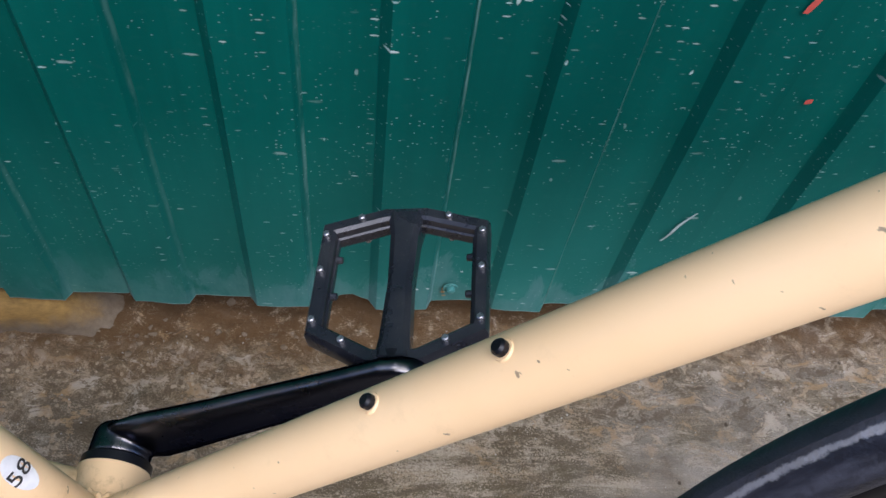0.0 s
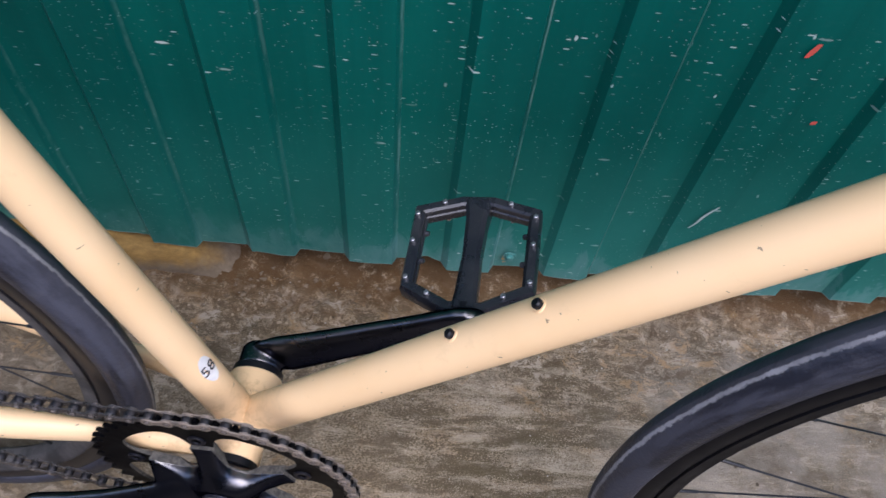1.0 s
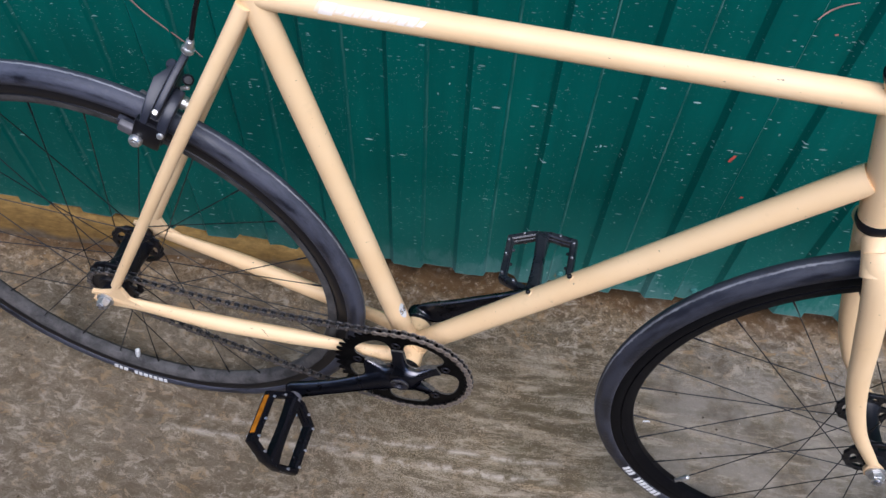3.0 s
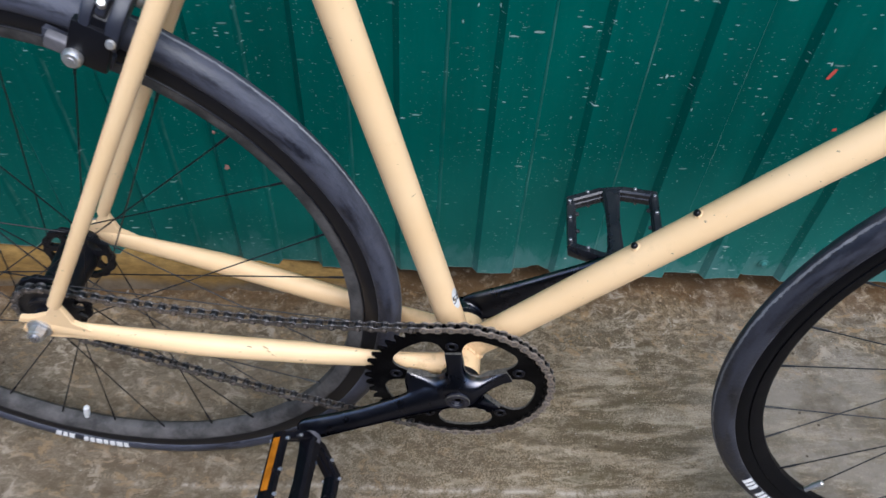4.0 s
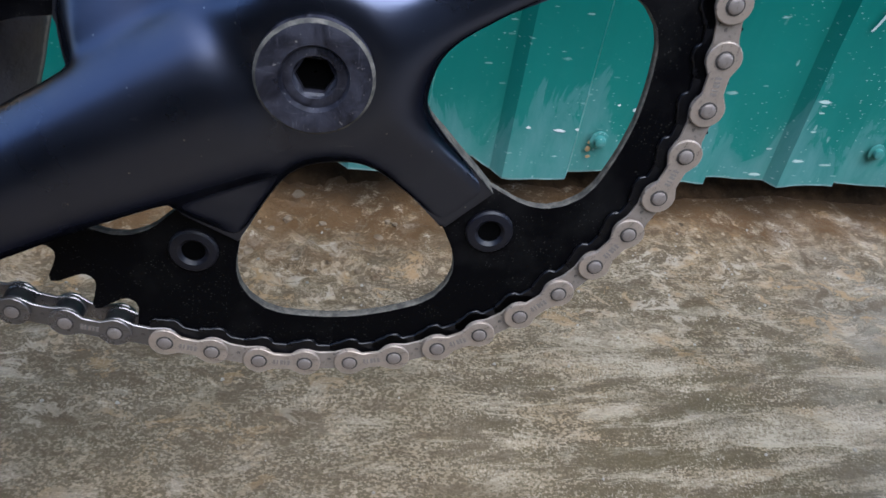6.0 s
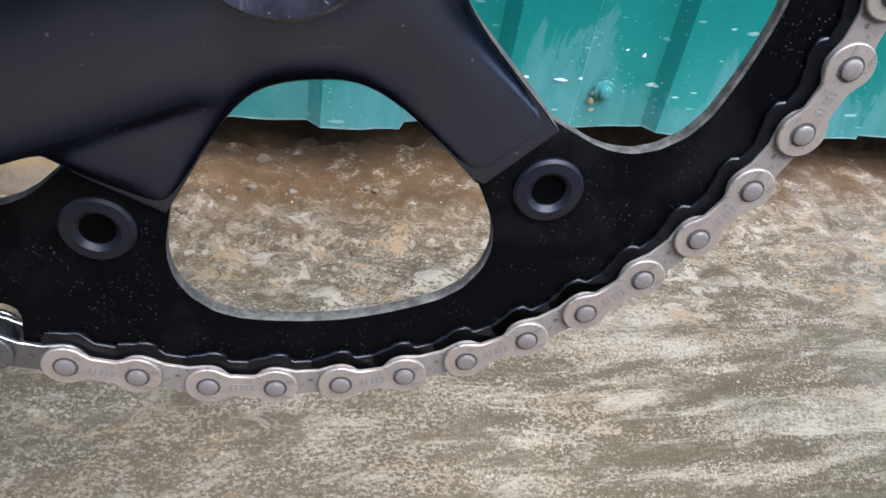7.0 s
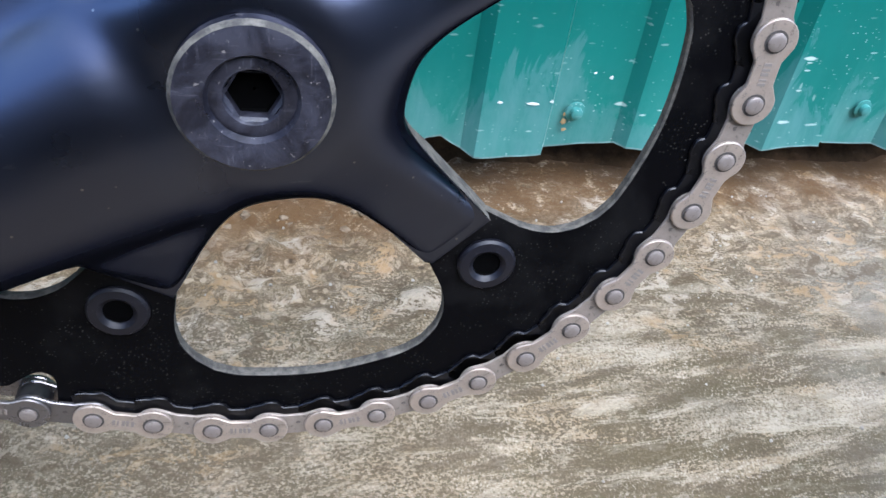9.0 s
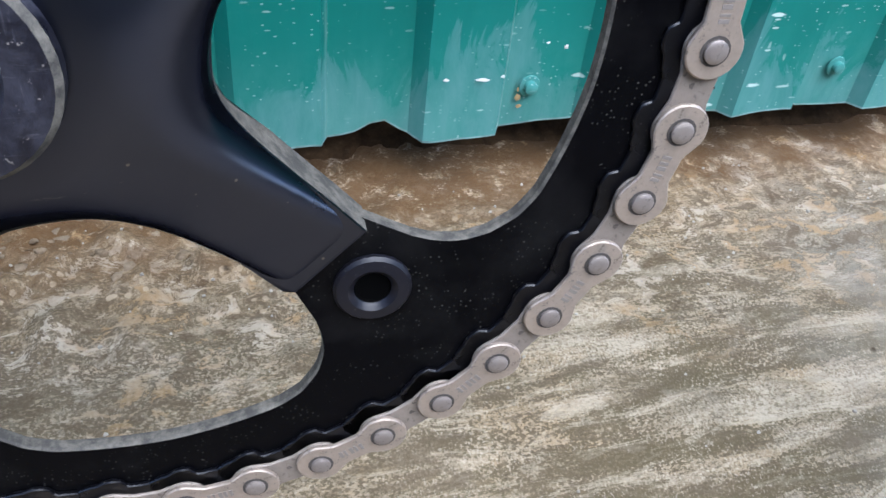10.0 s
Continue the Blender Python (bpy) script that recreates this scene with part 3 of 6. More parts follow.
STONE = earth("pale_stone", (0.22, 0.19, 0.15), (0.42, 0.38, 0.31))
GREY = plain("dusty_grey_alloy", (0.16, 0.15, 0.155), 0.5, 0.3, 0.35)
HOUSING = black_satin("black_cable_housing", (0.006, 0.006, 0.008), (0.25, 0.35), 0.10)
SCAR = plain("bare_brown_scar", (0.27, 0.17, 0.10), 0.8, 0, 0.5)
OILY_LINK = steel("black_oily_chain_steel", (0.150, 0.140, 0.138), 0.26, 0.45, 0.8)
GRIMY = steel("grimy_chain_steel", (0.24, 0.20, 0.165), 0.5, 0.8, 0.4)
OIL = black_satin("black_oily_grime", (0.0022, 0.0022, 0.0032), (0.20, 0.45), 0.22, 0.28)
STAMP = plain("stamped_letters", (0.20, 0.17, 0.145), 0.6)
GRIME = plain("oily_grime", (0.05, 0.042, 0.036), 0.7)
# glossless black: the shade inside sockets, painted on their floors
SOCKET_SHADE = plain("socket_shade", (0.002, 0.002, 0.002), 0.9)
SOCKET_SHADE.node_tree.nodes["Principled BSDF"].inputs["Specular IOR Level"].default_value = 0.0


# ---- mesh helpers ----
def mesh_object(name, bm, material, parent=None, label="", flat=False, sharp=35, second=None):
    me = bpy.data.meshes.new(name)
    bmesh.ops.recalc_face_normals(bm, faces=bm.faces)
    for e in bm.edges:
        e.smooth = len(e.link_faces) != 2 or e.calc_face_angle(0) < radians(sharp)
    for f in bm.faces:
        f.smooth = not flat
    bm.to_mesh(me)
    bm.free()
    me.materials.append(material)
    if second:
        me.materials.append(second)
    ob = new(name, me)
    ob.parent = parent
    if label:
        tagged(ob, label)
    return ob


def part(name, bm, material, parent, label="", **more):
    return mesh_object(name, bm, material, parent, label, **more)


def share(ob, name, m, parent=None):
    """Another object on the same mesh."""
    o = new(name, ob.data)
    o.parent = parent or ob.parent
    o.matrix_local = m
    return o


def sweep(bm, points, radii, segs=20, caps=True, flat=None, closed=False, up=(0, 1, 0)):
    """A tube through points; radii: one for each point, or (a, b) for an oval section."""
    pts = [Vector(p) for p in points]
    n = len(pts)
    rings = []
    for i, p in enumerate(pts):
        a = pts[i - 1] if i or closed else pts[i]
        b = pts[(i + 1) % n] if i < n - 1 or closed else pts[i]
        d = (b - a).normalized()
        side = Vector(up)
        if abs(side.dot(d)) > 0.97:
            side = Vector((1, 0, 0))
        u = d.cross(side).normalized()
        v = u.cross(d).normalized()
        r = radii[i] if isinstance(radii, (list, tuple)) else radii
        ra, rb = r if isinstance(r, tuple) else (r, r)
        rings.append([bm.verts.new(p + u * (ra * math.cos(t)) + v * (rb * math.sin(t))) for t in (2 * math.pi * k / segs for k in range(segs))])
    for i in range(n if closed else n - 1):
        for k in range(segs):
            bm.faces.new((rings[i][k], rings[i][(k + 1) % segs], rings[(i + 1) % n][(k + 1) % segs], rings[(i + 1) % n][k]))
    if caps and not closed:
        bm.faces.new(rings[0])
        bm.faces.new(rings[-1])
    return bm


def curve_points(ctrl, steps=8):
    """A smooth run of points through the given ones."""
    c = [Vector(p) for p in ctrl]
    c = [2 * c[0] - c[1]] + c + [2 * c[-1] - c[-2]]
    out = []
    for i in range(1, len(c) - 2):
        for k in range(steps):
            t = k / steps
            a, b, d, e = c[i - 1], c[i], c[i + 1], c[i + 2]
            out.append(0.5 * (2 * b + (d - a) * t + (2 * a - 5 * b + 4 * d - e) * t * t + (3 * b - a - 3 * d + e) * t ** 3))
    out.append(c[-2])
    return out


def lerp_list(values, n):
    xs = np.linspace(0, len(values) - 1, n)
    return [float(v) for v in np.interp(xs, range(len(values)), values)]


def lathe(bm, profile, centre=(0, 0, 0), segs=32, close=True):
    """Turns a profile of (radius, y) round the y axis through centre."""
    cx, cy, cz = centre
    rings = []
    for r, y in profile:
        rings.append([bm.verts.new((cx + r * math.cos(t), cy + y, cz + r * math.sin(t))) for t in (2 * math.pi * k / segs for k in range(segs))])
    for a, b in zip(rings, rings[1:]):
        for k in range(segs):
            bm.faces.new((a[k], a[(k + 1) % segs], b[(k + 1) % segs], b[k]))
    if close:
        bm.faces.new(rings[0])
        bm.faces.new(rings[-1])
    return bm


def ring_lathe(bm, profile, centre, segs=96):
    """As lathe, with the profile closed on itself (a hoop)."""
    return lathe(bm, list(profile) + [profile[0]], centre, segs, close=False)


def slab(bm, outline, y0, y1, bevel=0.0, hole=None):
    """A plate in the xz plane between y0 and y1, with eased edges; hole: an inner outline with as many points."""
    def loop(pts, y, shrink=0.0):
        c = np.mean(np.array(pts), 0)
        out = []
        n = len(pts)
        for i, (x, z) in enumerate(pts):
            if shrink:
                a, b = np.array(pts[i - 1]), np.array(pts[(i + 1) % n])
                d = b - a
                q = np.array((-d[1], d[0])) / (np.linalg.norm(d) + 1e-9)
                if q @ (c - np.array((x, z))) < 0:
                    q = -q
                x, z = x + q[0] * shrink, z + q[1] * shrink
            out.append(bm.verts.new((x, y, z)))
        return out

    def join(a, b):
        n = len(a)
        for k in range(n):
            bm.faces.new((a[k], a[(k + 1) % n], b[(k + 1) % n], b[k]))

    s = 1 if y1 > y0 else -1
    e = bevel * s
    loops = [loop(outline, y0, bevel), loop(outline, y0 + e), loop(outline, y1 - e), loop(outline, y1, bevel)] if bevel else [loop(outline, y0), loop(outline, y1)]
    for a, b in zip(loops, loops[1:]):
        join(a, b)
    if hole:
        inner = [loop(hole, y0, -bevel), loop(hole, y0 + e), loop(hole, y1 - e), loop(hole, y1, -bevel)] if bevel else [loop(hole, y0), loop(hole, y1)]
        for a, b in zip(inner, inner[1:]):
            join(a, b)
        join(loops[0], inner[0])
        join(loops[-1], inner[-1])
    else:
        bm.faces.new(loops[0])
        bm.faces.new(loops[-1])
    return bm


def hexagon(bm, centre, across, y0, y1):
    r = across / math.sqrt(3)
    pts = [(centre[0] + r * math.cos(a), centre[1] + r * math.sin(a)) for a in (math.pi / 3 * k + 0.3 for k in range(6))]
    return slab(bm, pts, y0, y1, across * 0.05)


def box(bm, lo, hi, bevel=0.0):
    return slab(bm, [(lo[0], lo[2]), (hi[0], lo[2]), (hi[0], hi[2]), (lo[0], hi[2])], lo[1], hi[1], bevel)


def circle(cx, cz, r, n=16, a0=0.0, a1=2 * math.pi, closed=True):
    return [(cx + r * math.cos(a0 + (a1 - a0) * k / (n if closed else n - 1)), cz + r * math.sin(a0 + (a1 - a0) * k / (n if closed else n - 1))) for k in range(n)]


# ---- ground ----
def ground_height(x, y):
    h = 0.0035 * noise.noise((x * 7, y * 9, 0.3)) + 0.0022 * noise.noise((x * 23, y * 31, 1.7)) + 0.0010 * noise.noise((x * 70, y * 80, 4.1))
    rough_zone = min(1, max(0, (y - 0.10) / 0.14)) * min(1, max(0, (0.24 - x) / 0.2)) * min(1, max(0, (x + 0.5) / 0.2))
    h += rough_zone * (0.016 * max(0, noise.noise((x * 30, y * 34, 9.0))) + 0.010 * max(0, noise.noise((x * 62, y * 66, 2.0))) + 0.004 * noise.noise((x * 120, y * 120, 6.0)))
    seam = -0.0475 + 0.085 * x + 0.005 * noise.noise((x * 6, 0, 3))
    h += (0.0045 * math.exp(-((y - seam) / 0.006) ** 2) - 0.003 * math.exp(-((y - seam + 0.012) / 0.006) ** 2)) * (1 if -0.9 < x < 0.55 else 0)
    return h - 0.003


def spread(near, far, step, lo, hi):
    inner = list(np.arange(lo, hi + 1e-6, step))
    out = [-far, -far * 0.3, -far * 0.1, -near * 4, -near * 2, -near * 1.3]
    return [v for v in out if v < lo - step] + inner + [-v for v in reversed(out) if -v > hi + step]


def build_ground():
    xs = spread(1.2, 400, 0.0065, -1.1, 1.1)
    ys = spread(0.8, 400, 0.0065, -0.55, 0.45)
    verts = [(float(x), float(y), ground_height(x, y) if abs(x) < 1.11 and -0.56 < y < 0.46 else -0.003) for y in ys for x in xs]
    nx = len(xs)
    faces = [(j * nx + i, j * nx + i + 1, (j + 1) * nx + i + 1, (j + 1) * nx + i) for j in range(len(ys) - 1) for i in range(nx - 1)]
    me = bpy.data.meshes.new("ground")
    me.from_pydata(verts, [], faces)
    me.polygons.foreach_set("use_smooth", [True] * len(faces))
    me.materials.append(CONCRETE)
    return tagged(new("ground", me), "worn brown-grey concrete ground, damp and stained, beside the fence", "ground", kind="structure")


build_ground()


# ---- added walls, out of view, that block low sky light ----
def blocker_wall(name, lo, hi):
    bm = bmesh.new()
    box(bm, lo, hi)
    ob = mesh_object(name, bm, BLOCKER_DARK, flat=True)
    return tagged(ob, "added unseen dark wall that blocks light", "wall", kind="structure")


blocker_wall("wall_north", (-7.0, 0.85, -0.01), (7.0, 1.0, 2.3))
blocker_wall("wall_south", (-7.0, -2.1, -0.01), (7.0, -1.9, 1.9))


# ---- fence ----
PITCH, DEPTH, RIB0 = 0.1145, 0.0098, 0.122
fence = tagged(new("metal_fence"), "dark green painted corrugated metal fence with pale paint flecks", "fence")
fence.matrix_world = pose(0, 0.2998, 0, -2.81, 0, 5.05)


def fence_depth(s):
    """Depth of the profile at s metres along the fence: ribs stand towards the bicycle."""
    p = ((s - RIB0) / PITCH) % 1.0
    edge = 0.066
    if p < edge:
        f = p / edge
    elif p < 0.50:
        f = 1.0
    elif p < 0.545:
        f = 1 - (p - 0.50) / 0.045
    else:
        f = 0.0
    return -DEPTH * f + DEPTH / 2


def fence_foot(s):
    """Height of the lower edge: bent, torn and a little uneven."""
    z = 0.039 + 0.004 * noise.noise((s * 9, 0.5, 0)) + 0.0025 * noise.noise((s * 40, 3, 0))
    z += 0.075 * max(0, -s - 0.18)
    p = ((s - RIB0) / PITCH) % 1.0
    z += 0.0045 * max(0, noise.noise((s * 14, 8, 1))) * (1 if p < 0.55 else 0)
    z += 0.011 * math.exp(-((s - 0.103) / 0.012) ** 2)
    return z


def fence_sheet(s0, s1, lift):
    bm = bmesh.new()
    cuts = set(np.round(np.arange(s0, s1, 0.0095), 5)) | {s0, s1}
    k0, k1 = math.floor((s0 - RIB0) / PITCH), math.ceil((s1 - RIB0) / PITCH)
    for k in range(k0, k1 + 1):
        for p in (0.0, 0.010, 0.056, 0.066, 0.50, 0.508, 0.537, 0.545):
            s = RIB0 + (k + p) * PITCH
            if s0 < s < s1:
                cuts.add(round(s, 5))
    ss = sorted(cuts)
    levels = [0.0, 0.0013, 0.006, 0.02, 0.06, 0.12, 0.2, 0.3, 0.42, 0.56, 0.72, 0.9, 1.2, 1.6, 2.0]
    cols = []
    for s in ss:
        foot = fence_foot(s)
        col = []
        for z in levels:
            dent = 0.0016 * noise.noise((s * 5, z * 4, 2)) + 0.003 * noise.noise((s * 12, 0, 7)) * math.exp(-z / 0.03)
            col.append(bm.verts.new((s, fence_depth(s) + dent + lift, z if z > 0.15 else foot + z)))
        cols.append(col)
    back = [[bm.verts.new((v.co.x, v.co.y + 0.0008, v.co.z)) for v in col] for col in cols]
    for a, b in zip(cols, cols[1:]):
        for i in range(len(levels) - 1):
            bm.faces.new((a[i], b[i], b[i + 1], a[i + 1])).material_index = 1 if i == 0 else 0
    for a, b in zip(back, back[1:]):
        for i in range(len(levels) - 1):
            bm.faces.new((a[i], a[i + 1], b[i + 1], b[i]))
    for i in range(len(cols) - 1):
        bm.faces.new((cols[i][0], back[i][0], back[i + 1][0], cols[i + 1][0])).material_index = 1
        bm.faces.new((cols[i][-1], cols[i + 1][-1], back[i + 1][-1], back[i][-1]))
    return part("sheet", bm, FENCE, fence, sharp=20, second=LIP)


EDGES = [RIB0 + PITCH * k - 0.03 for k in (-19, -9, 1 + 8, 19, 29)]
for k, (a, b) in enumerate(zip(EDGES, EDGES[1:])):
    fence_sheet(a, b + 0.02, 0.0018 * (k % 2))


def fence_point(s, z, out=0.0):
    return Vector((s, fence_depth(s) - 0.0004 - out, z))


def fence_mark(name, run, width, material, label, across=False):
    """A thin smear of colour that lies on the sheet, following its profile."""
    bm = bmesh.new()
    rows = []
    for i, (s, z) in enumerate(run):
        w = width * (0.55 + 0.45 * math.sin(math.pi * (i + 0.5) / len(run)))
        a, b = ((w / 2, 0) if across else (0, w / 2))
        rows.append((bm.verts.new(fence_point(s - a, z - b, 0.0006)), bm.verts.new(fence_point(s + a, z + b, 0.0006))))
    for a, b in zip(rows, rows[1:]):
        bm.faces.new((a[0], b[0], b[1], a[1]))
    return part(name, bm, material, fence, label)


def blotch(name, s, z, size, material, label, seed):
    """An irregular spot of colour, a little proud of the sheet."""
    random.seed(seed)
    bm = bmesh.new()
    w, h = size
    rim = []
    for k in range(11):
        t = 2 * math.pi * k / 11
        q = random.uniform(0.55, 1.15)
        rim.append(bm.verts.new(fence_point(s + w / 2 * q * math.cos(t), z + h / 2 * q * math.sin(t), 0.0004)))
    mid = bm.verts.new(fence_point(s, z, 0.0009))
    for k in range(11):
        bm.faces.new((mid, rim[k], rim[(k + 1) % 11]))
    return part(name, bm, material, fence, label)


fence_mark("chalk_mark", [(0.3858 + 0.0010 * k, 0.4225 + 0.0030 * k) for k in range(6)], 0.0052, RED, "red chalk mark", True)
fence_mark("chalk_mark", [(0.430 + 0.0018 * k, 0.3375 + 0.0004 * k) for k in range(4)], 0.005, RED, "red chalk mark")
fence_mark("scratch", [(0.3745 + 0.0022 * k + 0.0009 * math.sin(k), 0.1725 + 0.0052 * k) for k in range(9)], 0.0030, CHALK, "pale curved scratch", True)
for s, z, w, h in ((0.1405, 0.0815, 0.0055, 0.0028), (0.1640, 0.0805, 0.0095, 0.0026), (0.1775, 0.0820, 0.0035, 0.0026), (0.2215, 0.0950, 0.0030, 0.0034), (0.2085, 0.0985, 0.0030, 0.0020)):
    blotch("paint_spot", s, z, (w, h), SPLASH, "white paint spot", int(s * 1e4))
for s, z, w, h in ((0.1950, 0.0675, 0.0060, 0.0058), (0.1935, 0.0610, 0.0050, 0.0052), (0.1955, 0.0545, 0.0040, 0.0036)):
    blotch("rust_spot", s, z, (w, h), RUST, "ochre rust spot", int(z * 1e5))
for s, z, w, h in ((-0.146, 0.631, 0.007, 0.010), (-0.136, 0.637, 0.005, 0.005), (-0.126, 0.636, 0.009, 0.008), (-0.118, 0.642, 0.005, 0.005), (-0.108, 0.629, 0.008, 0.010), (-0.326, 0.312, 0.006, 0.008), (-0.320, 0.252, 0.007, 0.012), (0.439, 0.651, 0.005, 0.004), (-0.075, 0.652, 0.005, 0.004)):
    blotch("pink_spot", s, z, (w, h), PINK, "faded pink paint spot", int(abs(s) * 1e4))


def fence_screw(s, z):
    bm = bmesh.new()
    y = fence_depth(s)
    lathe(bm, [(0.0075, y - 0.0006), (0.0072, y - 0.0018), (0.0046, y - 0.0022), (0.0042, y - 0.0058), (0.0030, y - 0.0064)], (s, 0, z), 12)
    return part("screw", bm, FENCE, fence, "green painted screw")


for s, z in ((0.2005, 0.069), (0.439, 0.0705)):
    fence_screw(s, z)


# ---- bank of clay under the fence ----
def clay_bank():
    bm = bmesh.new()
    rows = []
    for x in np.arange(-1.6, 0.02, 0.012):
        x = float(x)
        base = 0.2998 + 0.0884 * x
        end = min(1, max(0, (-0.125 - x) / 0.06))
        top = (0.040 + 0.075 * max(0, -x - 0.18) + 0.012 * noise.noise((x * 11, 0, 0)) + 0.006 * noise.noise((x * 37, 2, 0))) * end
        foot = 0.017 + 0.010 * noise.noise((x * 8, 4, 0))
        row = []
        for f, h in ((-1.0, -0.35), (-0.8, 0.25), (-0.55, 0.6), (-0.3, 0.85), (0.1, 1.0), (0.9, 1.0), (1.6, 0.6)):
            y = base + (foot * f if f < 0 else 0.02 * f) - 0.004
            row.append(bm.verts.new((x, y, h * top - 0.004 + 0.004 * noise.noise((x * 45, f * 6, 1)))))
        rows.append(row)
    for a, b in zip(rows, rows[1:]):
        for i in range(len(a) - 1):
            bm.faces.new((a[i], a[i + 1], b[i + 1], b[i]))
    ob = mesh_object("clay_bank", bm, CLAY, sharp=60)
    return tagged(ob, "low ochre clay bank heaped against the foot of the fence", "earth", kind="stuff")


clay_bank()


def soil_bank():
    """Added bank of loose earth behind the fence; it blocks light through the gap."""
    verts, faces = [], []
    xs = [float(v) for v in np.arange(-1.6, 1.6, 0.02)]
    for x in xs:
        base = 0.2998 + 0.0884 * x
        for dy, h in ((0.034, -0.006), (0.050, 0.006), (0.066, 0.030), (0.09, 0.085), (0.14, 0.12), (0.32, 0.14), (0.38, -0.01)):
            wob = 0.010 * noise.noise((x * 16, dy * 30, 5)) + 0.006 * noise.noise((x * 45, dy * 60, 2))
            verts.append((x, base + dy + (0.010 * noise.noise((x * 9, 1, 1)) if dy < 0.1 else 0), h + wob))
    for i in range(len(xs) - 1):
        for k in range(6):
            a = i * 7 + k
            faces.append((a, a + 1, a + 8, a + 7))
    me = bpy.data.meshes.new("soil_bank")
    me.from_pydata(verts, [], faces)
    me.polygons.foreach_set("use_smooth", [True] * len(faces))
    me.materials.append(SHADED_SOIL)
    return tagged(new("soil_bank", me), "added dark brown earth bank that blocks light behind the fence foot", "earth", kind="stuff")


soil_bank()


# ---- bicycle ----
BB = Vector((0, 0, 0.2859))
REAR = Vector((-0.4068, 0, 0.3422))
FRONT = Vector((0.598, -0.014, 0.342))
WHEEL_R, TUBE = 0.3415, 0.0142
CRANK_A = radians(207.8)
BOLT_A = radians(99.8)
CHAIN_Y = -0.0425
bicycle = tagged(new("bicycle"), "cream single-speed bicycle with black tyres and crankset by a green fence", "bicycle")
bicycle.matrix_world = pose(0, 0, 0, -6.56, 0, 0)


def straight(name, a, b, ra, rb, label="", material=None, oval=1.0, n=6):
    bm = bmesh.new()
    a, b = Vector(a), Vector(b)
    pts = [a.lerp(b, k / (n - 1)) for k in range(n)]
    sweep(bm, pts, [((r, r * oval)) for r in lerp_list([ra, rb], n)], 28)
    return part(name, bm, material or CREAM, bicycle, label)


ST = Vector((math.cos(radians(106.3)), 0, math.sin(radians(106.3))))
DT = Vector((math.cos(radians(47.9)), 0, math.sin(radians(47.9))))
SEAT_TOP = BB + ST * 0.583
straight("seat_tube", BB, SEAT_TOP, 0.0143, 0.0143)
straight("down_tube", BB, BB + DT * 0.622, 0.0152, 0.0152)
straight("top_tube", (-0.150, 0, 0.8248), (0.398, 0, 0.8330), 0.0126, 0.0126)
HEAD_LO, HEAD_HI = Vector((0.4435, 0, 0.704)), Vector((0.3965, 0, 0.858))
straight("head_tube", HEAD_LO, HEAD_HI, 0.0185, 0.0185)


def bracket_shell():
    bm = bmesh.new()
    lathe(bm, [(0.0165, -0.034), (0.0200, -0.034), (0.0203, -0.033), (0.0203, 0.033), (0.0200, 0.034), (0.0165, 0.034)], BB, 40)
    shell = part("bottom_bracket_shell", bm, CREAM, bicycle)
    for s in (-1, 1):
        bm = bmesh.new()
        lathe(bm, [(0.0085, s * 0.0405), (0.0185, s * 0.0405), (0.0197, s * 0.0395), (0.0197, s * 0.0342), (0.0165, s * 0.030)], BB, 32)
        part("bearing_cup", bm, BLACK, shell, "black bearing cup")
    bm = bmesh.new()
    lathe(bm, [(0.0085, -0.050), (0.0085, 0.050)], BB, 20)
    part("spindle", bm, PIN, shell, "grey steel spindle")


bracket_shell()


def weld_bead(axis, r, shift=0.0):
    """A rippled bead where a tube meets the bracket shell."""
    axis = Vector(axis).normalized()
    side = Vector((-axis.z, 0, axis.x))
    pts, radii = [], []
    for k in range(72):
        t = 2 * math.pi * k / 72
        q = min(r * abs(math.cos(t)), 0.0198)
        pts.append(BB + axis * math.sqrt(0.0206 ** 2 - q * q) + side * (r * math.cos(t)) + Vector((0, r * math.sin(t) + shift, 0)))
        radii.append(0.0019 + 0.0007 * math.cos(k * math.pi / 2))
    bm = bmesh.new()
    sweep(bm, pts, radii, 8, closed=True, caps=False, up=tuple(axis))
    part("weld_bead", bm, CREAM, bicycle)


weld_bead(ST, 0.0148)
weld_bead(DT, 0.0156)


